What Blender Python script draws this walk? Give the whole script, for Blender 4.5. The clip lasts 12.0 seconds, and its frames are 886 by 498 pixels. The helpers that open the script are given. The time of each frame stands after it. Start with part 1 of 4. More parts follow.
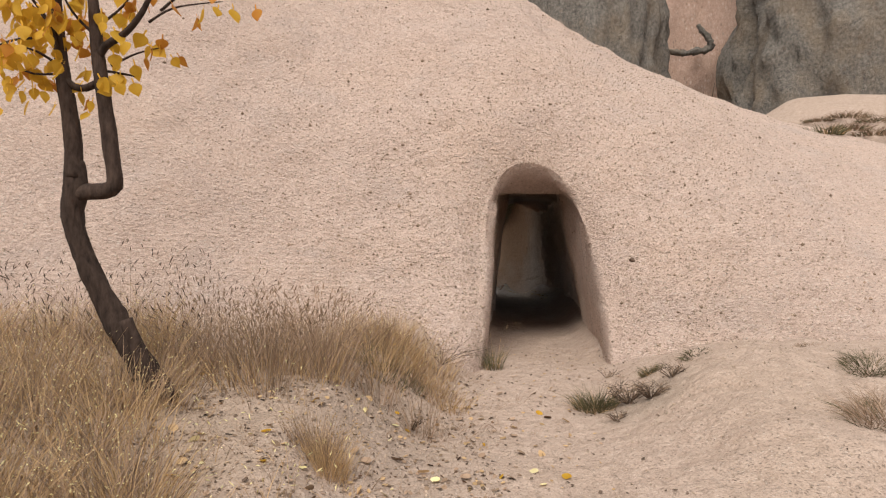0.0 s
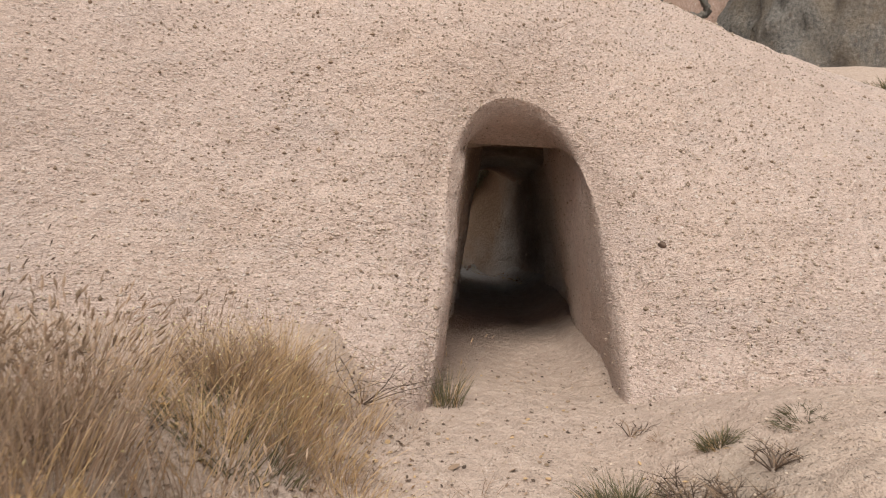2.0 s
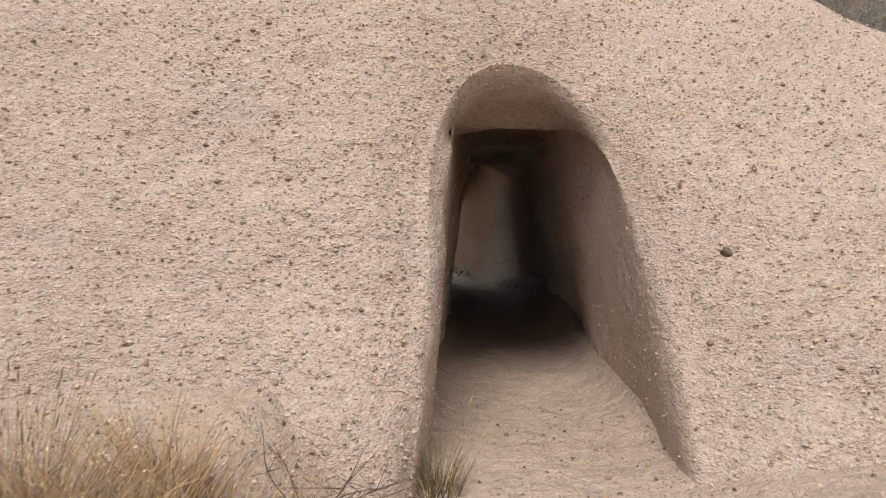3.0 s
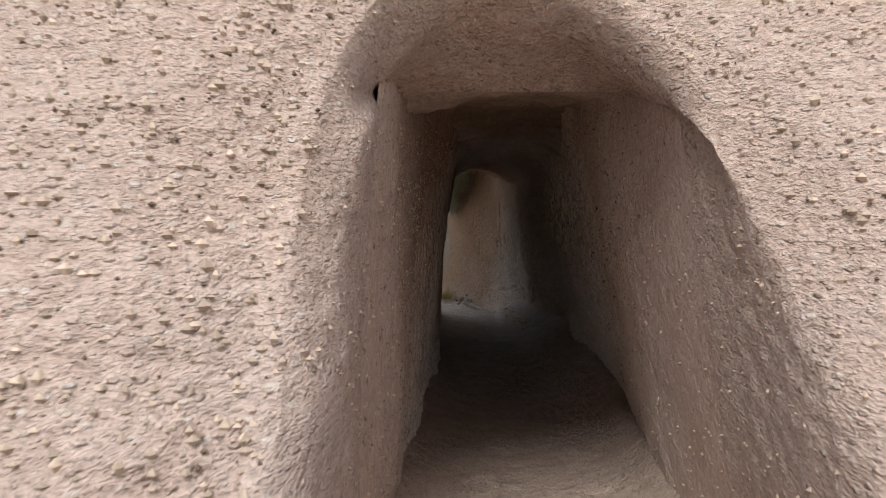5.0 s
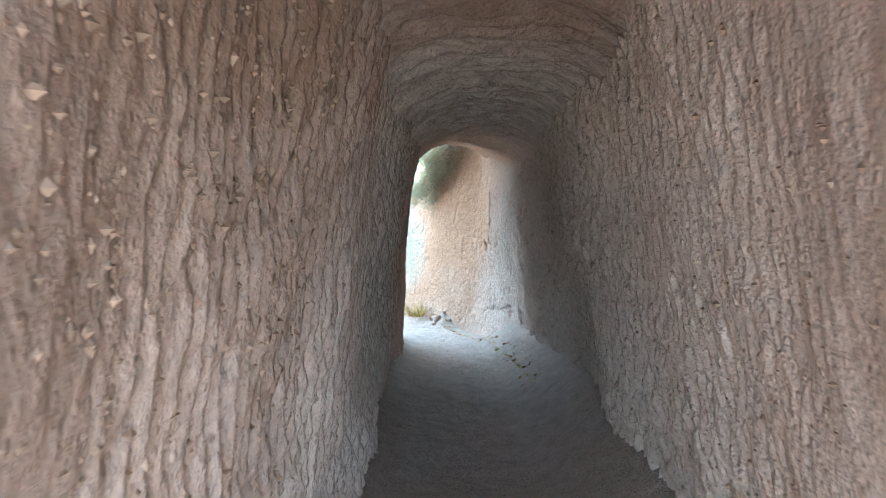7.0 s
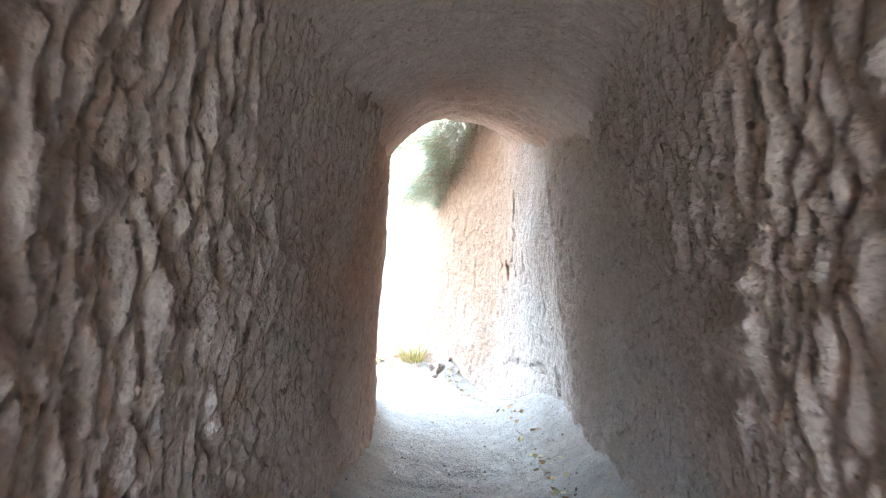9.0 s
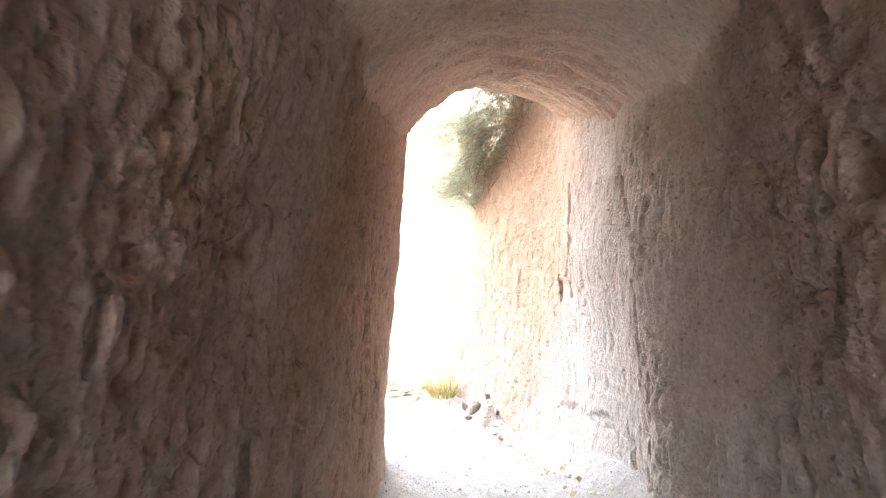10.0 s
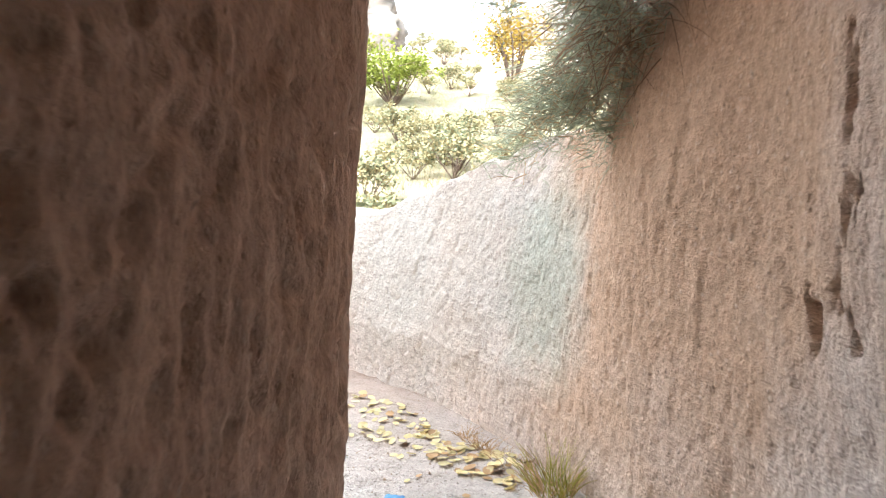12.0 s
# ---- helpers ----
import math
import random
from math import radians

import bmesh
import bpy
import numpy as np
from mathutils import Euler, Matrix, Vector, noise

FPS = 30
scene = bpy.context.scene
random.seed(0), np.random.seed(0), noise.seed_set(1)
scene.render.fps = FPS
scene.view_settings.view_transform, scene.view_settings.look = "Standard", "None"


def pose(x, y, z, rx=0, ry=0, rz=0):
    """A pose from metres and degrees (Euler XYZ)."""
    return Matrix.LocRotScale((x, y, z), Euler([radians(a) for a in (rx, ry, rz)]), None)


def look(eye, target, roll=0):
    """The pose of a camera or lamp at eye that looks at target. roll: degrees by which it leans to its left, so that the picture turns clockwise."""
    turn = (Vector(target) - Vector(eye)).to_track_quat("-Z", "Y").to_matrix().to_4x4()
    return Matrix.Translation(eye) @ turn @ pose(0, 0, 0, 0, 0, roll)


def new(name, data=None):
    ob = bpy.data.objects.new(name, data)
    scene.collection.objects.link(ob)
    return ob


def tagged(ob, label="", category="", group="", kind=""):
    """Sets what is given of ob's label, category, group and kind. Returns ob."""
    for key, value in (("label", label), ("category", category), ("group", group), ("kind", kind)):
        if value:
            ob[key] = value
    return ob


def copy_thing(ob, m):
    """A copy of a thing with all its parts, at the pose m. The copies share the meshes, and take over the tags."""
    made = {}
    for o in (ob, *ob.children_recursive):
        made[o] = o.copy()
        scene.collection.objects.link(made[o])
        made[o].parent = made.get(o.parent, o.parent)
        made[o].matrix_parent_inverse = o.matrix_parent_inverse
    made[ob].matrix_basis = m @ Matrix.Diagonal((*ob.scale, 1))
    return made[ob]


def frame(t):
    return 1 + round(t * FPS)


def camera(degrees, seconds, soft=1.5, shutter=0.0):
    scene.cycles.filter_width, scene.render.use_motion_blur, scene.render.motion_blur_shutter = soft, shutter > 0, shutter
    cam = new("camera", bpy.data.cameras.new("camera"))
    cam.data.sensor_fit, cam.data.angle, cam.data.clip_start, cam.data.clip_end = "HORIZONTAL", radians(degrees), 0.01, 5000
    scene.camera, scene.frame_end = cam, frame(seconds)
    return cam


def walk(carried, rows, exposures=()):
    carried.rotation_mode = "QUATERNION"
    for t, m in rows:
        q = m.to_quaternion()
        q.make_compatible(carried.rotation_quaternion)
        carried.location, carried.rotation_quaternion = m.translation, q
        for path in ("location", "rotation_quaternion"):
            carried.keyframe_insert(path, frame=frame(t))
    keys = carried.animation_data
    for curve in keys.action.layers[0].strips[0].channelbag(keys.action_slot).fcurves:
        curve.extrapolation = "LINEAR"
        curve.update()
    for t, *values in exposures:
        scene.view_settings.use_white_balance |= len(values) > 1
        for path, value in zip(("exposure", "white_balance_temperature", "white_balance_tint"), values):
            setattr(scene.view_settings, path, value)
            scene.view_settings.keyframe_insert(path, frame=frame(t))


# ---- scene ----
cam = camera(64.4, 12.0, soft=1.1, shutter=0.2)
PATH = [
    (0, (-0.22, 0.035, 1.398), (-0.166, 2.034, 1.354), 0.4),
    (0.5, (-0.163, 0.641, 1.357), (-0.129, 2.639, 1.278), -0.1),
    (1, (-0.059, 1.282, 1.378), (0.021, 3.276, 1.246), -1.2),
    (1.5, (0.014, 1.973, 1.307), (0.105, 3.965, 1.165), 2.4),
    (2, (0.085, 2.671, 1.309), (0.23, 4.663, 1.194), 2.8),
    (2.5, (0.183, 3.392, 1.33), (0.343, 5.382, 1.211), 0.9),
    (3, (0.228, 4.105, 1.339), (0.4, 6.095, 1.222), 0.8),
    (3.2, (0.28, 4.389, 1.355), (0.453, 6.378, 1.232), 1.0),
    (5, (0.719, 6.466, 1.428), (0.857, 8.459, 1.34), -0.9),
    (5.5, (0.875, 7.25, 1.457), (1.019, 9.242, 1.353), 0.9),
    (6, (0.964, 8.04, 1.422), (1.114, 10.031, 1.312), 0.3),
    (6.5, (1.09, 8.732, 1.397), (1.248, 10.722, 1.279), 0.3),
    (6.7, (1.167, 9.03, 1.399), (1.322, 11.021, 1.292), 0.2),
    (8.3, (1.431, 11.13, 1.471), (1.561, 13.123, 1.367), 0.5),
    (8.5, (1.544, 11.398, 1.472), (1.642, 13.393, 1.366), 0.5),
    (9, (1.689, 12.086, 1.474), (1.748, 14.083, 1.368), 0.6),
    (9.5, (1.695, 12.743, 1.412), (1.703, 14.739, 1.286), 0.6),
    (10, (1.826, 13.362, 1.403), (1.744, 15.359, 1.325), 0.8),
    (10.5, (1.908, 14.056, 1.39), (1.776, 16.049, 1.272), 1.4),
    (11, (1.996, 14.709, 1.347), (1.814, 16.696, 1.205), 1.6),
    (11.5, (2.031, 15.357, 1.325), (1.674, 17.318, 1.163), 0.7),
    (12, (2.048, 16.023, 1.311), (1.455, 17.926, 1.144), -0.8),
]
EXPOSURES = [(0.0, 0.66, 6500, 11), (3.0, 0.75, 6250, 9), (4.8, 0.85, 6050, 9), (5.5, 1.65, 5500, 8), (6.7, 3.75, 4800, -3), (8.3, 4.85, 4450, -7), (10.0, 5.15, 5450, 7), (11.0, 4.45, 5600, 7), (12.0, 3.4, 5700, 7)]
walk(cam, [(t, look(eye, aim, roll)) for t, eye, aim, roll in PATH], EXPOSURES)

# ---------------------------------------------------------------- light
scene.cycles.max_bounces, scene.cycles.diffuse_bounces = 14, 12
world = bpy.data.worlds.new("overcast_sky")
scene.world = world
world.use_nodes = True
wn, wl = world.node_tree.nodes, world.node_tree.links
sky = wn.new("ShaderNodeTexSky")
sky.sky_type = "NISHITA"
sky.sun_disc = False
sky.sun_elevation = radians(53)
sky.sun_rotation = radians(199)
cloud = wn.new("ShaderNodeMix")
cloud.data_type = "RGBA"
cloud.inputs[0].default_value = 0.8
cloud.inputs[7].default_value = (7.6, 7.3, 7.0, 1)
wl.new(sky.outputs[0], cloud.inputs[6])
wl.new(cloud.outputs[2], wn["Background"].inputs[0])
wn["Background"].inputs[1].default_value = 0.08
sun_data = bpy.data.lights.new("sun", "SUN")
sun_data.energy, sun_data.angle, sun_data.color = 2.2, radians(28), (1.0, 0.95, 0.88)
sun = new("sun", sun_data)
sun.matrix_world = look((-3.0, -8.5, 12), (0, 0, 0))


# ---------------------------------------------------------------- arithmetic
def hash3(i, j, k, seed):
    h = (i * 374761393 + j * 668265263 + k * 2147483647 + seed * 974634777) & 0xFFFFFFFF
    h = ((h ^ (h >> 13)) * 1274126177) & 0xFFFFFFFF
    h = ((h ^ (h >> 16)) * 2246822519) & 0xFFFFFFFF
    return ((h ^ (h >> 15)) & 0xFFFF) / 65535.0


def vnoise(x, y, z, seed=0):
    """Smooth value noise, -1 to 1, on arrays."""
    x, y, z = np.broadcast_arrays(np.asarray(x, float), np.asarray(y, float), np.asarray(z, float))
    i, j, k = np.floor(x).astype(np.int64), np.floor(y).astype(np.int64), np.floor(z).astype(np.int64)
    u, v, w = x - i, y - j, z - k
    u, v, w = u * u * (3 - 2 * u), v * v * (3 - 2 * v), w * w * (3 - 2 * w)
    r = 0
    for a in (0, 1):
        for b in (0, 1):
            for c in (0, 1):
                r = r + hash3(i + a, j + b, k + c, seed) * (u if a else 1 - u) * (v if b else 1 - v) * (w if c else 1 - w)
    return 2 * r - 1


def fbm(x, y, z, octaves=4, seed=0):
    r, a = 0, 1.0
    for o in range(octaves):
        r = r + a * vnoise(x * 2 ** o, y * 2 ** o, z * 2 ** o, seed + o)
        a *= 0.5
    return r


def smooth(a, b, x):
    t = np.clip((np.asarray(x, float) - a) / (b - a), 0, 1)
    return t * t * (3 - 2 * t)


def curve_through(xs, ys):
    """A soft interpolation of a few stations."""
    xs, ys = np.array(xs, float), np.array(ys, float)
    m = np.gradient(ys, xs)

    def f(x):
        x = np.clip(np.asarray(x, float), xs[0], xs[-1])
        k = np.clip(np.searchsorted(xs, x) - 1, 0, len(xs) - 2)
        h = xs[k + 1] - xs[k]
        t = (x - xs[k]) / h
        return ((2 * t ** 3 - 3 * t ** 2 + 1) * ys[k] + (t ** 3 - 2 * t ** 2 + t) * h * m[k]
                + (-2 * t ** 3 + 3 * t ** 2) * ys[k + 1] + (t ** 3 - t ** 2) * h * m[k + 1])
    return f


def sheet(name, P, material, label="", category="", flip=False, kind="structure", wrap=False):
    """A smooth mesh from a grid of places P[rows, cols, 3]."""
    r, c, _ = P.shape
    idx = np.arange(r * c).reshape(r, c)
    if wrap:
        idx = np.concatenate([idx, idx[:, :1]], axis=1)
    q = np.stack([idx[:-1, :-1], idx[1:, :-1], idx[1:, 1:], idx[:-1, 1:]], -1).reshape(-1, 4)
    if flip:
        q = q[:, ::-1]
    me = bpy.data.meshes.new(name)
    me.from_pydata(P.reshape(-1, 3).tolist(), [], q.tolist())
    me.polygons.foreach_set("use_smooth", np.ones(len(q), bool))
    me.materials.append(material)
    return tagged(new(name, me), label, category, kind=kind)


def normals(P):
    n = np.cross(np.gradient(P, axis=1), np.gradient(P, axis=0))
    return n / (np.linalg.norm(n, axis=-1, keepdims=True) + 1e-9)


# ---------------------------------------------------------------- materials
def material(name, rough=0.9):
    m = bpy.data.materials.new(name)
    m.use_nodes = True
    b = m.node_tree.nodes["Principled BSDF"]
    b.inputs["Roughness"].default_value = rough
    b.inputs["Specular IOR Level"].default_value = 0.2
    return m, m.node_tree.nodes, m.node_tree.links, b


def ramp(nodes, links, src, stops):
    r = nodes.new("ShaderNodeValToRGB")
    while len(r.color_ramp.elements) < len(stops):
        r.color_ramp.elements.new(0.5)
    for e, (p, c) in zip(r.color_ramp.elements, stops):
        e.position, e.color = p, (*c, 1) if len(c) == 3 else c
    links.new(src, r.inputs[0])
    return r.outputs[0]


def mixc(nodes, links, f, a, b, mode="MIX"):
    m = nodes.new("ShaderNodeMix")
    m.data_type, m.blend_type = "RGBA", mode
    for s, v in ((0, f), (6, a), (7, b)):
        if isinstance(v, (int, float)):
            m.inputs[s].default_value = v
        elif isinstance(v, tuple):
            m.inputs[s].default_value = (*v, 1)
        else:
            links.new(v, m.inputs[s])
    return m.outputs[2]


def texture(nodes, links, kind, scale, stretch=(1, 1, 1), detail=4.0):
    co = nodes.new("ShaderNodeTexCoord")
    mp = nodes.new("ShaderNodeMapping")
    mp.inputs["Scale"].default_value = stretch
    links.new(co.outputs["Object"], mp.inputs[0])
    t = nodes.new("ShaderNodeTexNoise" if kind == "noise" else "ShaderNodeTexVoronoi")
    t.inputs["Scale"].default_value = scale
    if kind == "noise":
        t.inputs["Detail"].default_value = detail
        t.inputs["Roughness"].default_value = 0.62
    links.new(mp.outputs[0], t.inputs["Vector"])
    return t


def rock(name, low, high, chip=0.35, dark=0.5, stretch=(1, 1, 1), bump=0.6, stain=(0.4, 0.27, 0.18), stains=0.3, grit=45, patches=(), lumps=11, grain=0.5, cool=0.0):
    """Weathered tuff: blotches, grain, pale chips and dark grit, with fine relief. patches: (centre, radius, colour) of
    weathered or differently tinted areas, painted shade included.
    """
    m, n, l, b = material(name, 0.95)
    big = texture(n, l, "noise", 0.7, stretch, 5)
    mid = texture(n, l, "noise", lumps, stretch, 6)
    fine = texture(n, l, "noise", 80, stretch, 5)
    base = ramp(n, l, mid.outputs[0], [(0.3, low), (0.68, high)])
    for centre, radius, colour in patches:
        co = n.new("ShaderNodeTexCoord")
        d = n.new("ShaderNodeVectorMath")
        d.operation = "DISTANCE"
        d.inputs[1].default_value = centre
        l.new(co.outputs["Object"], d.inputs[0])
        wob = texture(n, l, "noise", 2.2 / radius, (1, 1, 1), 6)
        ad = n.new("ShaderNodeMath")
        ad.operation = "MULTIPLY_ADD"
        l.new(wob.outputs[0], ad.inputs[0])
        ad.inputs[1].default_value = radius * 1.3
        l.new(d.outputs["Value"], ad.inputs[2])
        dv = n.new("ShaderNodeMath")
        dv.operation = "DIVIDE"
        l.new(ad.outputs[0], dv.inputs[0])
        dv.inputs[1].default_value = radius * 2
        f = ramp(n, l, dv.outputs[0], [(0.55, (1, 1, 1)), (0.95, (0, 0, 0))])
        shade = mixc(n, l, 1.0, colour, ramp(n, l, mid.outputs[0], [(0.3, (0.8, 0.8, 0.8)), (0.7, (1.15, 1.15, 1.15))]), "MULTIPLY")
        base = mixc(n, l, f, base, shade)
    blot = ramp(n, l, big.outputs[0], [(0.45, (0, 0, 0)), (0.7, (stains, stains, stains))])
    base = mixc(n, l, blot, base, stain)
    if cool:  # broad greyish areas
        wide = texture(n, l, "noise", 1.3, (1, 1, 1.4), 6)
        base = mixc(n, l, ramp(n, l, wide.outputs[0], [(0.5, (0, 0, 0)), (0.72, (cool, cool, cool))]), base, (0.44, 0.385, 0.36))
    g0, g1 = 1 - grain, 1 + 0.7 * grain
    speck = ramp(n, l, fine.outputs[0], [(0.28, (g0, g0, g0)), (0.5, (1, 1, 1)), (0.72, (g1, g1, g1))])
    base = mixc(n, l, 1.0, base, speck, "MULTIPLY")
    hf = n.new("ShaderNodeMath")
    hf.operation = "MULTIPLY"
    l.new(fine.outputs[0], hf.inputs[0])
    hf.inputs[1].default_value = 2 * grain
    heights = hf.outputs[0]
    for scale, amount in ((grit, 1.0), (grit * 2.3, 0.8)):
        v1 = texture(n, l, "voronoi", scale, stretch)
        pick = n.new("ShaderNodeSeparateColor")
        l.new(v1.outputs["Color"], pick.inputs[0])
        near = ramp(n, l, v1.outputs["Distance"], [(0.22, (1, 1, 1)), (0.40, (0, 0, 0))])
        cc, dd = chip * amount, dark * amount
        white = ramp(n, l, pick.outputs[0], [(0.76, (0, 0, 0)), (0.84, (cc, cc, cc))])
        black = ramp(n, l, pick.outputs[1], [(0.88, (0, 0, 0)), (0.92, (dd, dd, dd))])
        base = mixc(n, l, mixc(n, l, 1.0, near, white, "MULTIPLY"), base, (0.70, 0.61, 0.53))
        base = mixc(n, l, mixc(n, l, 1.0, near, black, "MULTIPLY"), base, (0.13, 0.095, 0.07))
        proud = mixc(n, l, 1.0, near, ramp(n, l, pick.outputs[2], [(0.45, (0, 0, 0)), (0.9, (1, 1, 1))]), "MULTIPLY")
        h = n.new("ShaderNodeMath")
        h.operation = "MULTIPLY_ADD"
        l.new(proud, h.inputs[0])
        h.inputs[1].default_value = 0.7 * amount
        l.new(heights, h.inputs[2])
        heights = h.outputs[0]
    l.new(base, b.inputs["Base Color"])
    h2 = n.new("ShaderNodeMath")
    h2.operation = "MULTIPLY_ADD"
    l.new(mid.outputs[0], h2.inputs[0])
    h2.inputs[1].default_value = 2.0
    l.new(heights, h2.inputs[2])
    bp = n.new("ShaderNodeBump")
    bp.inputs["Strength"].default_value = bump
    bp.inputs["Distance"].default_value = 0.03
    l.new(h2.outputs[0], bp.inputs["Height"])
    l.new(bp.outputs[0], b.inputs["Normal"])
    return m


def plain(name, low, high, scale=20, rough=0.8, stretch=(1, 1, 1), bump=0.3, translucent=0.0, per_object=False):
    """A grained surface between two colours."""
    m, n, l, b = material(name, rough)
    t = texture(n, l, "noise", scale, stretch, 5)
    base = ramp(n, l, t.outputs[0], [(0.3, low), (0.7, high)])
    g = n.new("ShaderNodeNewGeometry")
    var = ramp(n, l, g.outputs["Random Per Island"], [(0, (0.7, 0.68, 0.62)), (1, (1.25, 1.2, 1.12))])
    base = mixc(n, l, 1.0, base, var, "MULTIPLY")
    l.new(base, b.inputs["Base Color"])
    bp = n.new("ShaderNodeBump")
    bp.inputs["Strength"].default_value = bump
    bp.inputs["Distance"].default_value = 0.01
    l.new(t.outputs[0], bp.inputs["Height"])
    l.new(bp.outputs[0], b.inputs["Normal"])
    if translucent:
        tr = n.new("ShaderNodeBsdfTranslucent")
        l.new(base, tr.inputs[0])
        mx = n.new("ShaderNodeMixShader")
        mx.inputs[0].default_value = translucent
        l.new(b.outputs[0], mx.inputs[1])
        l.new(tr.outputs[0], mx.inputs[2])
        l.new(mx.outputs[0], n["Material Output"].inputs[0])
    return m


TUFF = rock("pale_tuff", (0.52, 0.385, 0.312), (0.66, 0.512, 0.43), chip=0.75, dark=0.40, stains=0.22, bump=0.95, stretch=(0.75, 0.75, 1.3), stain=(0.58, 0.40, 0.28), grit=34, lumps=20, grain=0.26, cool=0.28)
TUNNEL = rock("carved_tuff", (0.58, 0.52, 0.47), (0.74, 0.67, 0.61), chip=0.2, dark=0.4, stains=0.2, bump=0.45, stretch=(1, 1, 0.62), lumps=26, grain=0.2,
              # second patch: brown ceiling rock, toned darker still as painted shade inside the mouth
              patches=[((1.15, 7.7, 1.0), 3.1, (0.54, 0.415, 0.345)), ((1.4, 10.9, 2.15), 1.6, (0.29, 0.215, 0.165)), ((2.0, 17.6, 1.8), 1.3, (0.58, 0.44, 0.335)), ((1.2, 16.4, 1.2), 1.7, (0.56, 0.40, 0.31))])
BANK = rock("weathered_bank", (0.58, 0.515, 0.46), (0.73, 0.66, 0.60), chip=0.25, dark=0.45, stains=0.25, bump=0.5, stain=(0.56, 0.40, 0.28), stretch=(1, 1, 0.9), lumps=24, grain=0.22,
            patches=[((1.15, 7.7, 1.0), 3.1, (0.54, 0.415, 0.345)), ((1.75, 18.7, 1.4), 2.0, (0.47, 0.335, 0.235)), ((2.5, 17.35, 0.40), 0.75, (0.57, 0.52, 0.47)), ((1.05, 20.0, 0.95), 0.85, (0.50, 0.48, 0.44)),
                     ((0.2, 20.6, 0.9), 1.0, (0.54, 0.52, 0.47)), ((1.45, 19.6, 0.85), 0.5, (0.40, 0.42, 0.36))])
EARTH = rock("sandy_earth", (0.41, 0.307, 0.24), (0.52, 0.402, 0.325), chip=0.4, dark=0.6, stains=0.3, bump=0.9, stain=(0.40, 0.295, 0.21), grit=55, lumps=9, grain=0.2,
             patches=[((1.6, 16.8, 0.0), 4.2, (0.56, 0.53, 0.49)), ((-0.75, 4.5, 0.3), 1.0, (0.39, 0.30, 0.235)), ((-2.6, 3.6, 0.4), 1.5, (0.33, 0.25, 0.18)), ((1.45, 5.4, 0.3), 0.5, (0.40, 0.315, 0.245)), ((-16, 55, 4), 30, (0.165, 0.155, 0.085)), ((0, 120, 16), 40, (0.16, 0.15, 0.09))])
CLIFF = rock("grey_cliff_rock", (0.085, 0.08, 0.072), (0.24, 0.215, 0.185), chip=0.1, stretch=(1, 1, 0.8), bump=1.0, stain=(0.25, 0.185, 0.12), stains=0.55, grit=5)
ROSE = rock("rosy_rock", (0.36, 0.235, 0.18), (0.5, 0.36, 0.29), stretch=(1, 1, 0.6), stains=0.2, grit=8)
BARK = plain("bark", (0.018, 0.012, 0.010), (0.065, 0.045, 0.037), 30, 0.95, (1, 1, 0.35), 1.0)
LEAF = plain("yellow_leaf", (0.62, 0.36, 0.03), (0.78, 0.50, 0.07), 12, 0.55, bump=0.1, translucent=0.45)
LEAF_RED = plain("orange_leaf", (0.50, 0.19, 0.03), (0.62, 0.30, 0.05), 12, 0.55, bump=0.1, translucent=0.4)
STRAW = plain("dry_straw", (0.38, 0.255, 0.14), (0.55, 0.40, 0.235), 6, 0.75, bump=0.1, translucent=0.2)
DULL = plain("grey_brown_stalk", (0.20, 0.14, 0.10), (0.36, 0.26, 0.19), 6, 0.85, bump=0.1)
GREEN = plain("dull_green_blade", (0.075, 0.072, 0.04), (0.16, 0.145, 0.085), 6, 0.75, bump=0.1, translucent=0.2)
TWIG = plain("dark_twig", (0.07, 0.05, 0.04), (0.15, 0.11, 0.085), 9, 0.9)
SCRUB = plain("grey_green_scrub", (0.28, 0.34, 0.26), (0.44, 0.49, 0.39), 8, 0.8, bump=0.1, translucent=0.5)
LIME = plain("yellow_green_leaf", (0.24, 0.26, 0.04), (0.38, 0.36, 0.08), 8, 0.6, bump=0.1, translucent=0.35)
STONE = plain("pebble_stone", (0.30, 0.24, 0.19), (0.52, 0.43, 0.36), 25, 0.9)
STONE_BROWN = plain("brown_pebble", (0.17, 0.125, 0.095), (0.33, 0.25, 0.19), 25, 0.9)
STONE_DULL = plain("bedded_stone", (0.34, 0.265, 0.21), (0.50, 0.405, 0.335), 25, 0.9)
DARKSTONE = plain("dark_pebble", (0.07, 0.05, 0.04), (0.16, 0.115, 0.09), 25, 0.9)
FALLEN = plain("fallen_leaf", (0.62, 0.54, 0.26), (0.76, 0.70, 0.46), 14, 0.6, bump=0.1, translucent=0.2)
DRY_SLOPE = plain("dry_slope_grass", (0.19, 0.17, 0.09), (0.30, 0.26, 0.14), 3, 0.85, bump=0.1)
SCRUB_FAR = plain("scrub_leaf", (0.12, 0.14, 0.085), (0.21, 0.215, 0.13), 3, 0.85, bump=0.1, translucent=0.2)
LIME_FAR = plain("lime_leaf", (0.13, 0.17, 0.025), (0.22, 0.25, 0.05), 3, 0.7, bump=0.1, translucent=0.3)
GOLD_FAR = plain("gold_leaf", (0.26, 0.18, 0.03), (0.36, 0.26, 0.06), 3, 0.7, bump=0.1, translucent=0.3)
BLUE = plain("blue_plastic", (0.10, 0.28, 0.55), (0.16, 0.36, 0.65), 5, 0.35)

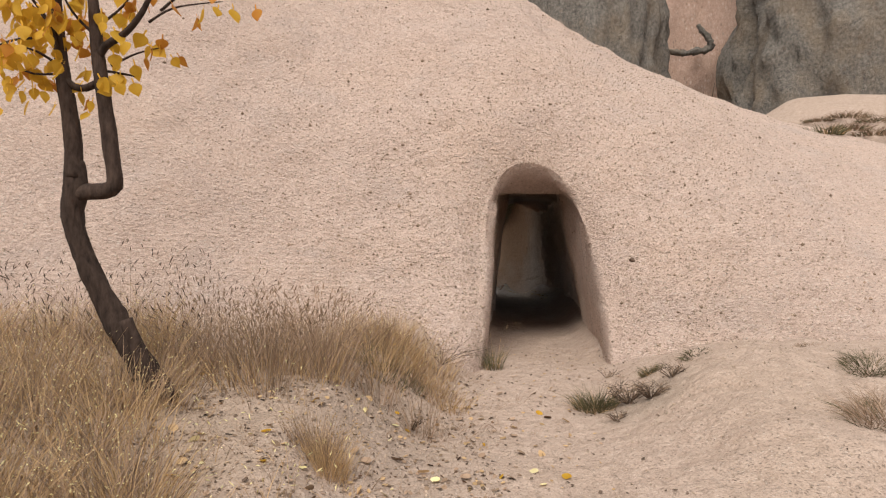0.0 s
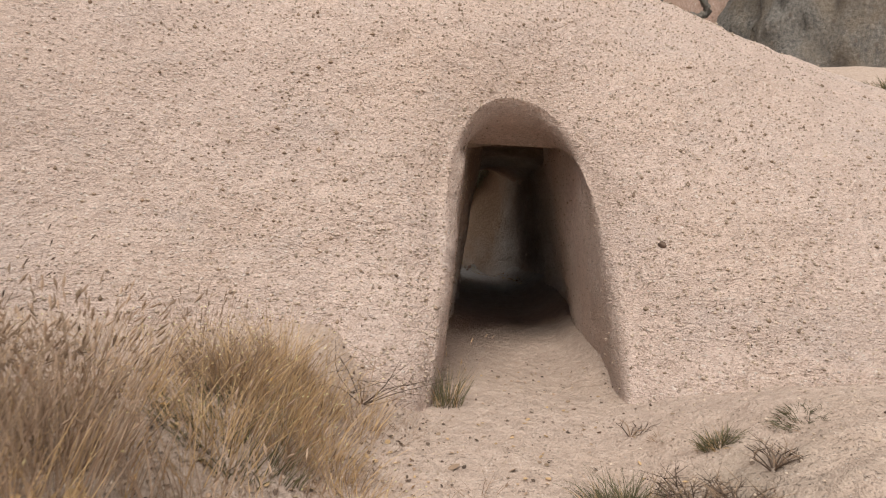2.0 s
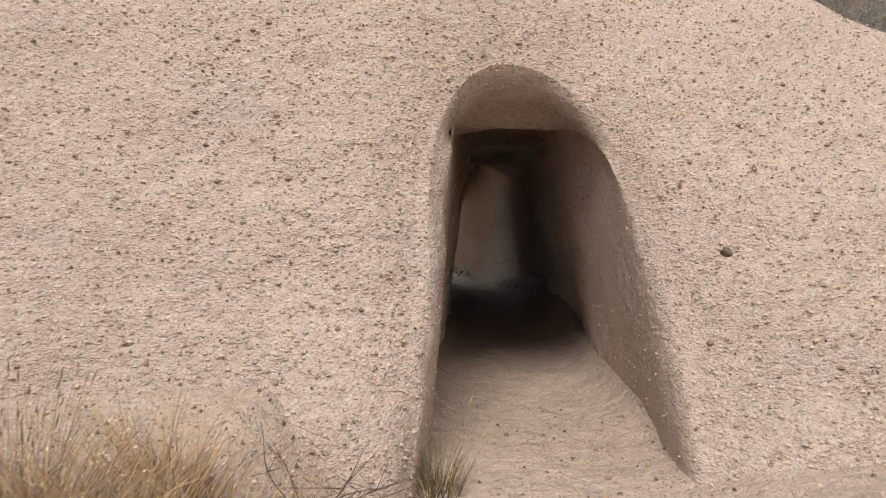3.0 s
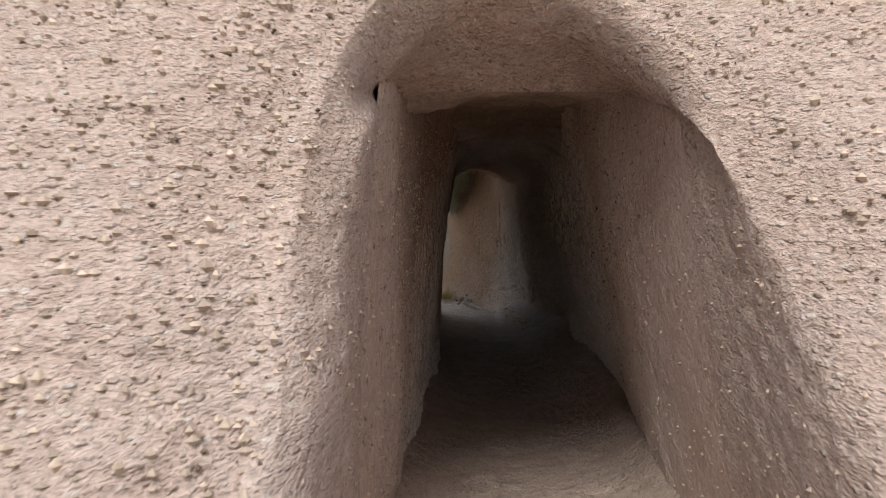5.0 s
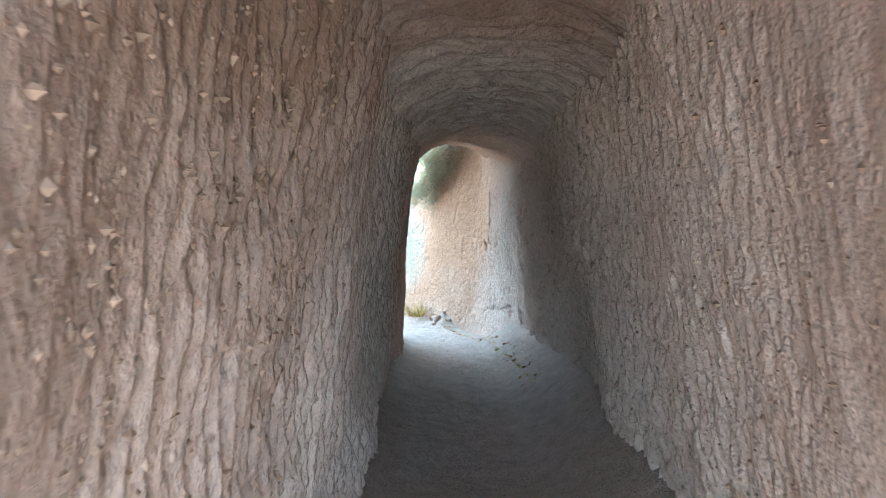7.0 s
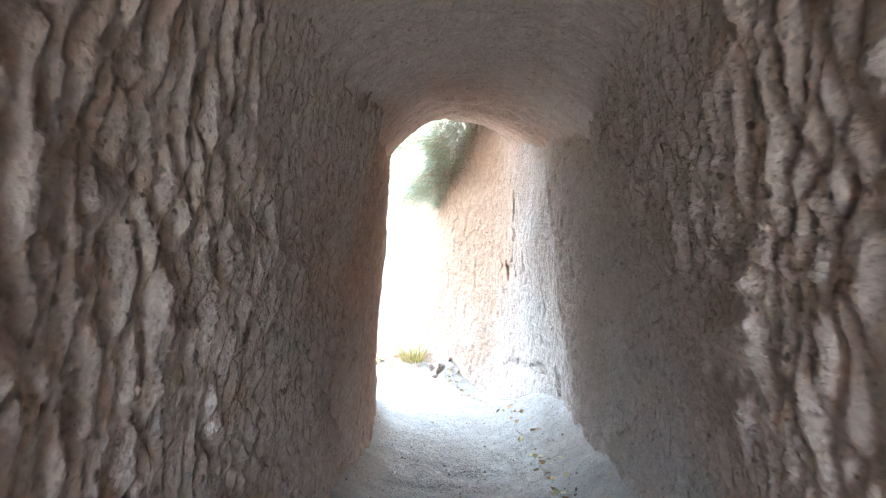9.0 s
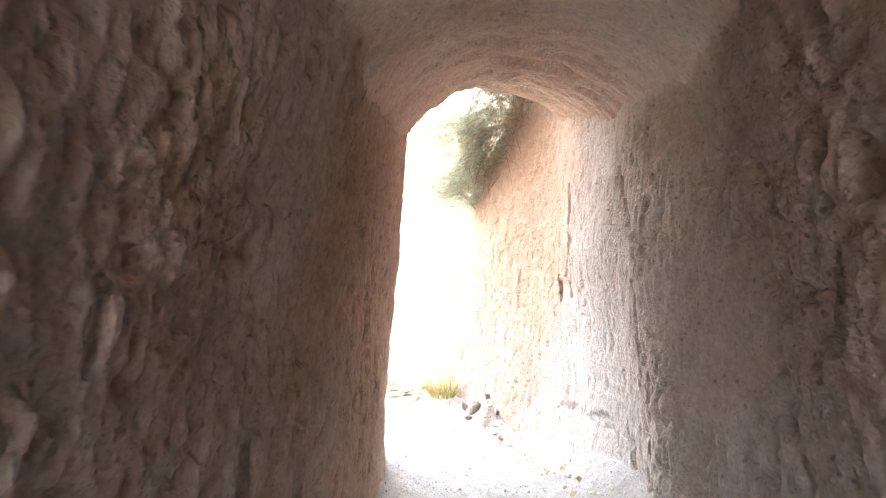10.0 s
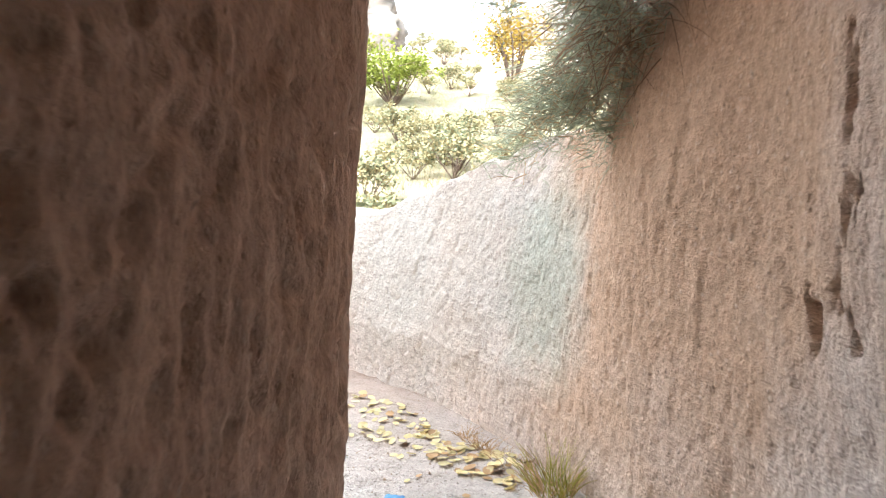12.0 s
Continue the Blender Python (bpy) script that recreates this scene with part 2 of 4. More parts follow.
# ---------------------------------------------------------------- plan
LEFT_X = curve_through([7.0, 8.7, 9.6, 10.4, 11.4, 13.0, 15.4, 16.6, 17.4], [0.46, 0.56, 0.65, 0.74, 0.89, 1.06, 1.275, 1.385, 1.405])
RIGHT_X = curve_through([7.0, 8.3, 8.75, 9.7, 10.5, 12.0, 13.2, 15.0, 16.0, 16.8], [1.72, 1.77, 1.80, 1.88, 1.99, 2.22, 2.36, 2.55, 2.58, 2.57])
FLOOR_Z = curve_through([-3, 4, 7.4, 10, 14, 17.5, 20, 26], [0.0, 0.0, -0.02, -0.06, -0.08, -0.11, -0.10, 0.0])
CEIL_Z = curve_through([8.6, 9.3, 10.35, 10.45, 10.6, 10.7, 12.0, 14.0, 16.0, 17.6], [1.95, 1.99, 2.05, 2.06, 2.14, 2.15, 2.10, 2.09, 2.14, 2.20])
PATH_X = curve_through([-3, 0, 3.75, 5.0, 6.3, 7.5, 8.5], [-0.35, -0.2, 0.22, 0.45, 0.78, 1.02, 1.12])
FACE_Y = curve_through([-14, -4, -2, -1, 0, 1, 2.2, 4, 7, 16], [5.6, 6.4, 7.1, 7.2, 7.05, 6.85, 6.8, 6.6, 6.0, 5.0])
CREST_Z = curve_through([-14, -6, -2, 0, 1, 2, 3.5, 5, 7, 10, 16], [7.0, 7.8, 7.6, 7.0, 6.4, 5.7, 4.8, 4.0, 3.3, 3.0, 3.2])
CREST_L = 8.0


def inset_left(y, z):
    """How far the wall beside the walker's left leans in at a height."""
    deep = 0.02 + 0.20 * np.clip((z - 0.75) / 1.25, 0, 1.25) ** 1.6 * (0.55 + 0.45 * smooth(9.0, 12.0, y)) - 0.03 * np.clip(0.75 - z, 0, 1)
    return deep + (np.minimum(0.07 * (z - 1.0), 0.11) - deep) * smooth(14.6, 16.6, y)


def inset_right(y, z):
    near = 0.14 + 0.06 * smooth(9.0, 10.5, y)
    return np.clip(z - 1.0, -1.3, 1.25) * (near + (0.07 - near) * smooth(13.8, 15.8, y))


def ground_z(x, y):
    x, y = np.asarray(x, float), np.asarray(y, float)
    z = FLOOR_Z(y)
    # banks beside the trodden path in front of the cave
    front = 1 - smooth(7.6, 8.6, y)
    d = x - PATH_X(y)
    half = 0.30 + 0.04 * np.clip(y, 0, 8)
    wob = 0.12 * vnoise(x * 1.3, y * 1.3, 0.5, 3)
    left = smooth(half, half + 0.8, -d + wob)
    half_r = half - 0.25 * smooth(5.6, 7.2, y)
    right = smooth(half_r, half_r + 1.1, d + 0.5 * wob) * (1 - 0.45 * smooth(5.6, 7.2, y))
    hl = 0.08 + 0.36 * smooth(2.0, 5.6, y) + 0.06 * np.clip(-d - 1, 0, 5)
    hr = 0.06 + 0.38 * smooth(2.2, 5.2, y) + 0.06 * np.clip(d - 1, 0, 8) * smooth(1, 5, y)
    z = z + front * (left * hl + right * hr)
    z = z + front * (left + right) * 0.022 * fbm(x * 3.2, y * 3.2, 0, 4, 13)
    z = z + front * (0.05 * fbm(x * 1.1, y * 1.1, 0, 4, 11) * (0.3 + left + right) + 0.012 * fbm(x * 7, y * 7, 0, 3, 21))
    # floor of the passage: dust banked up against the walls
    inside = smooth(7.6, 8.6, y) * (1 - smooth(17.2, 18.2, y))
    mid = 0.5 * (LEFT_X(y) + RIGHT_X(y))
    wide = 0.5 * (RIGHT_X(y) - LEFT_X(y)) + 0.02
    e = np.clip(np.abs(x - mid) / wide, 0, 1.2)
    z = z + inside * (0.10 * e ** 4 + 0.011 * fbm(x * 5, y * 5, 0, 4, 31))
    z = z + inside * 0.17 * smooth(0.35, 1.1, (x - mid) / wide) * smooth(11.0, 13.0, y)
    # hollows trodden into the floor towards the exit
    for hx, hy, rx, ry, depth in ((1.90, 15.1, 0.17, 0.11, 0.075), (1.95, 16.25, 0.16, 0.07, 0.04), (1.75, 16.0, 0.3, 0.05, 0.02), (1.25, 9.9, 0.12, 0.1, 0.03)):
        z = z - depth * np.exp(-((x - hx) / rx) ** 4 - ((y - hy + 0.15 * (x - hx)) / ry) ** 2)
    back = smooth(17.4, 18.4, y)
    z = z + back * (0.02 * fbm(x * 4, y * 4, 0, 4, 41))
    # crumbled mound and low ledge at the foot of the bank
    z = z + (0.17 + 0.05 * fbm(x * 9, y * 9, 0, 3, 43)) * np.exp(-((x - 2.02) / 0.22) ** 2 - ((y - 18.72) / 0.24) ** 2)
    z = z + 0.07 * np.exp(-(((x - 1.6) + (y - 19.2)) / 0.12) ** 4) * np.exp(-((x - y + 17.6) / 0.75) ** 4)
    # the valley and the far slope
    far = smooth(23, 34, y)
    z = z + far * (0.5 * fbm(x * 0.15, y * 0.15, 0, 4, 51)) - 0.9 * smooth(21.5, 26, y) * (1 - smooth(30, 42, y))
    z = z + 17.0 * smooth(30, 105, y + 0.25 * np.clip(-x, -10, 40))
    # the sandy rise behind and beside the hill
    z = z + 5.9 * smooth(4, 12, x) * smooth(12.5, 22, y)
    z = z + 2.0 * smooth(10, 60, -y)
    return z


def hill_point(x, q):
    """The hillside: q metres into the hill from the foot of its face."""
    x, q = np.asarray(x, float), np.asarray(q, float)
    zc = CREST_Z(x)
    t = np.clip(q / CREST_L, 0, 1)
    z = zc * (1 - (1 - t) ** 2) + np.minimum(q, 0) * 2 * zc / CREST_L
    y = FACE_Y(x) + q
    return np.stack(np.broadcast_arrays(x, y, z), -1)


def hill_q(x, z):
    zc = CREST_Z(x)
    return np.where(z < 0, z * CREST_L / (2 * zc), CREST_L * (1 - np.sqrt(np.clip(1 - z / zc, 0, 1))))


# ---------------------------------------------------------------- ground
def axis(fine0, fine1, step, reach, grow=1.22):
    out = list(np.arange(fine0, fine1, step))
    s = step
    while out[-1] < reach:
        s *= grow
        out.append(out[-1] + s)
    s = step
    while out[0] > -reach:
        s *= grow
        out.insert(0, out[0] - s)
    return np.array(out)


gx = axis(-4.0, 5.0, 0.04, 1500)
gy = axis(1.5, 22.0, 0.045, 1500)
GX, GY = np.meshgrid(gx, gy, indexing="ij")
ground = sheet("ground", np.stack([GX, GY, ground_z(GX, GY)], -1), EARTH, "trodden pale sandy earth with dust and grit", "ground", flip=True)

# ---------------------------------------------------------------- hillside with the cave mouth
MOUTH_X, MOUTH_TOP = 1.13, 2.42


def mouth_half(z, side):
    t = np.clip((z - 1.15) / (MOUTH_TOP - 1.15), 0, 1)
    w = (0.72 if side > 0 else 0.675) * (1 - t ** 2.7) ** (1 / 2.3)
    flare = -0.12 * np.clip(1.15 - z, 0, 1.2) if side > 0 else 0.13 * np.clip(1.15 - z, 0, 1.6)
    return w + flare


nt = 520
ang = np.linspace(0, 2 * np.pi, nt, endpoint=False)
zc0 = 1.05
ring = []
for a in ang:
    lo, hi = 0.0, 2.6
    for _ in range(40):
        r = 0.5 * (lo + hi)
        x, z = r * math.cos(a), zc0 + r * math.sin(a)
        ok = -0.4 < z < MOUTH_TOP and abs(x) < float(mouth_half(np.array(z), 1 if x > 0 else -1))
        lo, hi = (r, hi) if ok else (lo, r)
    ring.append((MOUTH_X + lo * math.cos(a), zc0 + lo * math.sin(a)))
ring = np.array(ring)
ring_q = hill_q(ring[:, 0], ring[:, 1])
dx, dq = np.cos(ang), np.sin(ang)
reach = []
for c, s, rx, rq in zip(dx, dq, ring[:, 0], ring_q):
    d = [(15.5 - rx) / c if c > 1e-6 else 1e9, (-13.5 - rx) / c if c < -1e-6 else 1e9,
         (10.3 - rq) / s if s > 1e-6 else 1e9, (-0.75 - rq) / s if s < -1e-6 else 1e9]
    reach.append(max(0.02, min(d)))
reach = np.array(reach)
nr = 300
steps = np.linspace(0, 1, nr) ** 2.2
HXr = ring[None, :, 0] + steps[:, None] * (reach * dx)[None]
HQ = ring_q[None, :] + steps[:, None] * (reach * dq)[None]
HP = hill_point(HXr, HQ)
HN = -normals(HP)
HN *= np.sign(-HN[..., 1:2] + 1e-9)
X, Y, Z = HP[..., 0], HP[..., 1], HP[..., 2]
off = 0.10 * fbm(X * 0.6, Y * 0.6, Z * 0.6, 4, 71) + 0.018 * fbm(X * 4, Y * 4, Z * 6, 4, 75) + 0.006 * fbm(X * 22, Y * 22, Z * 30, 2, 79)
edge = smooth(0, 0.10, steps[:, None] * reach[None])
soft = 0.29 + 0.15 * smooth(-0.1, 0.6, np.cos(ang))  # how far the rim is worn round
lip = (0.75 * soft * (1 - np.clip(steps[:, None] * reach[None] / (1.7 * soft), 0, 1)) ** 2)
HP = HP + HN * (off * (0.25 + 0.75 * edge) - lip)[..., None]
hillside = sheet("hillside", HP, TUFF, "pale pinkish tuff hillside studded with small pebbles", "hillside", wrap=True)

# the splayed mouth, from the rounded rim to the squared passage
LINTEL_Y = 8.8


def square_ring(a, y):
    xl, xr = float(LEFT_X(y)), float(RIGHT_X(y))
    xm, top = 0.5 * (xl + xr), float(CEIL_Z(y))
    lo, hi = 0.0, 3.0
    for _ in range(40):
        r = 0.5 * (lo + hi)
        x, z = xm + r * math.cos(a), zc0 + r * math.sin(a)
        ok = -0.45 < z < top - 0.03 and xl + float(inset_left(y, z)) + 0.008 < x < xr - float(inset_right(y, z)) - 0.008
        lo, hi = (r, hi) if ok else (lo, r)
    return xm + lo * math.cos(a), zc0 + lo * math.sin(a)


inner = np.array([square_ring(a, LINTEL_Y) for a in ang])
rim = HP[0]
crown = np.clip((inner[:, 1] - 1.72) / 0.19, 0, 1)[:, None]
throat = np.stack([inner[:, 0], LINTEL_Y + 0.5 * crown[:, 0] ** 2, inner[:, 1]], -1)
nk = 70
tt = np.linspace(0, 1, nk)[:, None, None]
# rounded shoulders at the sides, a straighter slope under the crown of the arch
inward = np.stack([MOUTH_X - rim[:, 0], 0 * rim[:, 0], zc0 - rim[:, 2]], -1)
inward /= np.linalg.norm(inward, axis=1, keepdims=True)
c1 = rim + (inward * 0.11 - HN[0] * 0.12)
c2 = (throat - np.array((0, 0.42, 0))) * (1 - crown) + crown * (0.45 * rim + 0.55 * throat)
MP = rim[None] * (1 - tt) ** 3 + 3 * tt * (1 - tt) ** 2 * c1[None] + 3 * tt ** 2 * (1 - tt) * c2[None] + throat[None] * tt ** 3
X, Y, Z = MP[..., 0], MP[..., 1], MP[..., 2]
rad = np.stack([X - MOUTH_X, 0 * X, Z - zc0], -1)
rad /= np.linalg.norm(rad, axis=-1, keepdims=True)
off = (0.012 * fbm(X * 5, Y * 5, Z * 3, 4, 81) + 0.004 * fbm(X * 25, Y * 25, Z * 20, 2, 83)) * np.sin(np.pi * tt[..., 0]) ** 0.4
MP = MP + rad * off[..., None]
cave_mouth = sheet("wall_mouth", MP, TUFF, "smoothed splayed sides of the cave mouth in pale tuff", "cave mouth", flip=True, wrap=True)

# ---------------------------------------------------------------- passage walls
DENTS = [(2.38, 17.84, 0.96, 0.045, 0.09), (2.47, 17.64, 0.98, 0.03, 0.05), (2.44, 17.60, 1.30, 0.03, 0.05), (2.42, 17.72, 1.10, 0.03, 0.03),
         (2.45, 17.66, 1.03, 0.03, 0.03), (2.54, 14.98, 1.46, 0.035, 0.05), (2.62, 16.79, 0.30, 0.05, 0.04), (2.60, 16.75, 0.20, 0.05, 0.04),
         (2.60, 15.85, 0.42, 0.05, 0.05), (2.60, 15.75, 0.30, 0.05, 0.06), (1.33, 16.29, 0.92, 0.065, 0.09), (1.31, 16.03, 0.93, 0.03, 0.05),
         (1.20, 14.95, 0.55, 0.03, 0.05), (1.37, 16.6, 1.21, 0.02, 0.03)]
# clefts: two ends, half width, depth
CLEFTS = [(2.47, 16.86, 2.02, 2.50, 16.72, 1.72, 0.016, 0.05), (2.50, 16.72, 1.72, 2.55, 16.46, 1.37, 0.022, 0.06), (2.43, 17.64, 1.62, 2.44, 17.66, 1.30, 0.014, 0.03), (2.44, 17.66, 1.30, 2.43, 17.74, 1.02, 0.026, 0.035),
          (2.6, 15.3, 0.58, 2.6, 15.22, 0.18, 0.035, 0.06), (2.58, 16.0, 0.90, 2.6, 15.96, 0.62, 0.03, 0.05), (2.48, 17.1, 0.32, 2.40, 17.9, 0.22, 0.03, 0.03),
          (1.27, 15.45, 1.15, 1.22, 15.0, 0.85, 0.03, 0.04), (1.34, 16.45, 1.02, 1.36, 16.62, 0.80, 0.012, 0.03), (2.5, 15.9, 1.9, 2.55, 15.3, 1.5, 0.012, 0.03), (0.60, 9.9, 0.5, 0.78, 10.6, 1.1, 0.02, 0.02)]


def scoops(a, b, seed):
    """Distance to the nearest stroke's middle, and how far to one side of it."""
    i, j = np.floor(a).astype(np.int64), np.floor(b).astype(np.int64)
    best, side = np.full(a.shape, 9.0), np.zeros(a.shape)
    for di in (-1, 0, 1):
        for dj in (-1, 0, 1):
            px = i + di + 0.15 + 0.7 * hash3(i + di, j + dj, 0, seed)
            py = j + dj + 0.1 + 0.8 * hash3(i + di, j + dj, 1, seed)
            d = np.hypot(a - px, 0.8 * (b - py))
            closer = d < best
            best, side = np.where(closer, d, best), np.where(closer, a - px, side)
    return best, side


def carve(P, arc, plan, marks, pits, seed):
    """Relief of hand-cut rock on a wall: upright pick marks, pits, soft swells."""
    X, Y, Z = P[..., 0], P[..., 1], P[..., 2]
    u = np.broadcast_to(arc[:, None], X.shape)

    def along(x, y):
        return arc[np.argmin((plan[:, 0] - x) ** 2 + (plan[:, 1] - y) ** 2)]

    def touches(x, y):
        return np.min((plan[:, 0] - x) ** 2 + (plan[:, 1] - y) ** 2) < 0.3 ** 2

    rate = 15.0 + 2.0 * smooth(12.3, 14.6, plan[:, 1])  # strokes to a metre
    stroke = np.broadcast_to(np.concatenate([[0], np.cumsum(np.diff(arc) * rate[1:])])[:, None], X.shape)
    rise = Z * (7.5 + 1.5 * smooth(12.3, 14.6, Y))
    wx, wz = 0.40 * fbm(stroke * 0.5, rise * 0.5, X * 0 + 3, 2, seed + 9), 0.40 * fbm(stroke * 0.45, rise * 0.6, X * 0 + 8, 2, seed + 11)
    scoop, tilt = scoops(stroke + wx + 0.16 * rise, rise + wz, seed)
    wave = 0.5 + 0.5 * np.sin(2 * np.pi * (stroke + 0.16 * rise) + 2.6 * vnoise(stroke * 0.45, rise * 0.6, X * 0, seed + 13) + 2.6 * vnoise(stroke * 0.9, rise * 1.5, X * 0, seed + 14))
    ridge = 0.46 * wave + 0.62 * scoop + 0.15 * tilt - 0.50
    p = vnoise(u * 27 + 0.8 * Z, Z * 15, X * 0 + 1, seed + 2) + 0.35 * vnoise(u * 46, Z * 30, X * 0 + 4, seed + 6)
    pit = np.clip(p - 0.12, 0, 0.7) ** 0.9
    out = 0.05 * fbm(u * 0.9, Z * 0.8, X * 0 + 2, 3, seed + 3) + 0.006 * fbm(u * 8, Z * 5, X * 0, 3, seed + 4) + 0.002 * fbm(u * 30, Z * 22, X * 0, 2, seed + 5)
    out = out + marks * 0.065 * ridge * (0.75 + 0.5 * vnoise(u * 1.1, Z * 1.4, X * 0 + 6, seed + 12)) - pits * 0.105 * pit
    crumble = np.clip(fbm(u * 26, Z * 20, X * 0 + 5, 3, seed + 10), -0.9, 1.5)
    for x, y, z, r, depth in DENTS:
        r = 0.62 * r
        if not touches(x, y):
            continue
        d2 = ((u - along(x, y)) / r) ** 2 + ((Z - z) / (1.5 * r)) ** 2
        d2 = d2 * (1 + 0.9 * crumble)
        out = out - depth * np.exp(-np.minimum(d2, 40) ** 1.5)
    rag = 0.03 * fbm(u * 14, Z * 14, X * 0, 3, seed + 7)
    for x0, y0, z0, x1, y1, z1, r, depth in CLEFTS:
        r = 0.65 * r
        if not touches(x0, y0):
            continue
        a, b = np.array((along(x0, y0), z0)), np.array((along(x1, y1), z1))
        ab = b - a
        t = np.clip(((u - a[0]) * ab[0] + (Z - a[1]) * ab[1]) / (ab @ ab), 0, 1)
        d = np.hypot(u - a[0] - t * ab[0], Z - a[1] - t * ab[1]) + rag
        broken = np.clip(0.55 + 0.9 * vnoise(u * 16, Z * 16, X * 0, seed + 8), 0.1, 1)
        out = out - depth * broken * np.exp(-np.minimum(np.abs(d) / r, 8) ** 2.5)
    return out


def resample(pts, step):
    pts = np.array(pts, float)
    for _ in range(4):  # rounds the corners of the plan
        q = np.empty((2 * len(pts), 2))
        q[0], q[-1] = pts[0], pts[-1]
        q[1:-1:2], q[2:-1:2] = 0.75 * pts[:-1] + 0.25 * pts[1:], 0.25 * pts[:-1] + 0.75 * pts[1:]
        pts = q
    s = np.concatenate([[0], np.cumsum(np.linalg.norm(np.diff(pts, axis=0), axis=1))])
    t = np.concatenate([np.arange(0, s[-1], step), [s[-1]]])
    return np.stack([np.interp(t, s, pts[:, 0]), np.interp(t, s, pts[:, 1])], -1)


# wall beside the left of the walker: straight through the rock, then round the exit corner
ys = np.arange(LINTEL_Y - 0.004, 17.3, 0.2)
plan_l = [(float(LEFT_X(y)), y) for y in ys] + [(1.392, 17.5), (1.26, 17.75), (0.85, 18.0), (-0.5, 18.4), (-6, 18.6), (-13.5, 18.6)]
fine = resample(plan_l[:len(ys) + 3], 0.009)
rest = resample([tuple(fine[-1])] + plan_l[len(ys) + 3:], 0.15)[1:]
cl = np.concatenate([fine, rest])
top_l = 1.97 + 0.53 * smooth(9.3, 9.5, cl[:, 1]) + 1.6 * smooth(13.5, 16.5, cl[:, 1]) + 2.6 * smooth(17.6, 18.2, cl[:, 1])
vl = np.linspace(0, 1, 250)
zl = -0.3 + vl[None] * (top_l[:, None] + 0.3)
tang = np.gradient(cl, axis=0)
tang /= np.linalg.norm(tang, axis=1, keepdims=True)
nl = np.stack([tang[:, 1], -tang[:, 0]], -1)
arc_l = np.concatenate([[0], np.cumsum(np.linalg.norm(np.diff(cl, axis=0), axis=1))])
lean = inset_left(cl[:, 1:2], zl)
LP = np.zeros((len(cl), len(vl), 3))
LP[..., :2] = cl[:, None] + nl[:, None] * lean[..., None]
LP[..., 2] = zl
mk = smooth(10.0, 11.8, LP[..., 1]) * (1 - 0.5 * smooth(12.6, 15.0, LP[..., 1])) * (1 - 0.5 * smooth(15.6, 16.8, LP[..., 1]))
seam = smooth(0, 0.9, LP[..., 1] - LINTEL_Y)
LP[..., :2] += nl[:, None] * (seam * carve(LP, arc_l, cl, mk * 1.1, 0.6 * smooth(13.2, 15.0, LP[..., 1]) * (1 - 0.5 * smooth(15.8, 16.8, LP[..., 1])), 101))[..., None]
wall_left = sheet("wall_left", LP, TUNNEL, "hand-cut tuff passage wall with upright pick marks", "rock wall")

# wall beside the right: through the rock and on outside as a curving cliff foot
ys = np.arange(LINTEL_Y - 0.004, 16.9, 0.2)
plan_r = [(float(RIGHT_X(y)), y) for y in ys] + [(2.52, 17.3), (2.44, 17.8), (2.20, 18.4), (1.85, 18.95), (1.45, 19.5), (0.9, 20.1), (0.2, 20.7), (-0.9, 21.3), (-2.6, 21.8), (-5, 22.2)]
cr = resample(plan_r, 0.010)
tang = np.gradient(cr, axis=0)
tang /= np.linalg.norm(tang, axis=1, keepdims=True)
nrm = np.stack([-tang[:, 1], tang[:, 0]], -1)
arc = np.concatenate([[0], np.cumsum(np.linalg.norm(np.diff(cr, axis=0), axis=1))])
top = curve_through([-5, -2.6, -0.9, 0.2, 0.9, 1.35, 1.7, 2.0, 2.25, 2.6], [0.7, 0.85, 1.08, 1.25, 1.52, 1.60, 1.62, 2.1, 3.2, 3.9])
outside = smooth(17.0, 18.6, cr[:, 1])
tops = np.where(cr[:, 1] < 17.6, 1.97 + 0.53 * smooth(9.3, 9.5, cr[:, 1]) + 1.4 * smooth(13.5, 16.5, cr[:, 1]), top(cr[:, 0]))
vz = np.concatenate([np.linspace(0, 0.72, 210), np.linspace(0.72, 1, 40)[1:]])
RP = np.zeros((len(cr), len(vz) + 14, 3))
zz = -0.3 + vz[None] * (tops[:, None] + 0.3)
lean_in = inset_right(cr[:, 1:2], zz) * (1 - outside[:, None])
lean_out = -(0.03 * zz + 0.20 * np.clip(zz - 0.3, 0, 3) * smooth(18.7, 19.8, cr[:, 1])[:, None]) * outside[:, None]
nv = len(vz)
RP[:, :nv, :2] = cr[:, None] + nrm[:, None] * (lean_in + lean_out)[..., None]
RP[:, :nv, 2] = zz
for j in range(14):  # the crown runs back over the top of the bank
    b = 0.02 + 0.30 * (j + 1) ** 1.7 / 6 * smooth(17.0, 18.0, cr[:, 1])
    RP[:, nv + j, :2] = RP[:, nv - 1, :2] - nrm * b[:, None]
    RP[:, nv + j, 2] = RP[:, nv - 1, 2] + 0.10 * np.sqrt(b) - 0.10 * b - 0.35 * b * smooth(2.2, 3.4, tops)
mk = smooth(10.2, 12.0, RP[..., 1]) * (1 - 0.5 * smooth(14.0, 15.5, RP[..., 1])) * (1 - 0.97 * smooth(15.7, 16.8, RP[..., 1]))
pt = smooth(13.6, 15.0, RP[..., 1]) * (1 - 0.90 * smooth(15.9, 16.7, RP[..., 1]))
seam = smooth(0, 0.9, RP[..., 1] - LINTEL_Y)
RP[..., :2] += nrm[:, None] * (seam * carve(RP, arc, cr, mk * 1.2, pt, 201))[..., None]
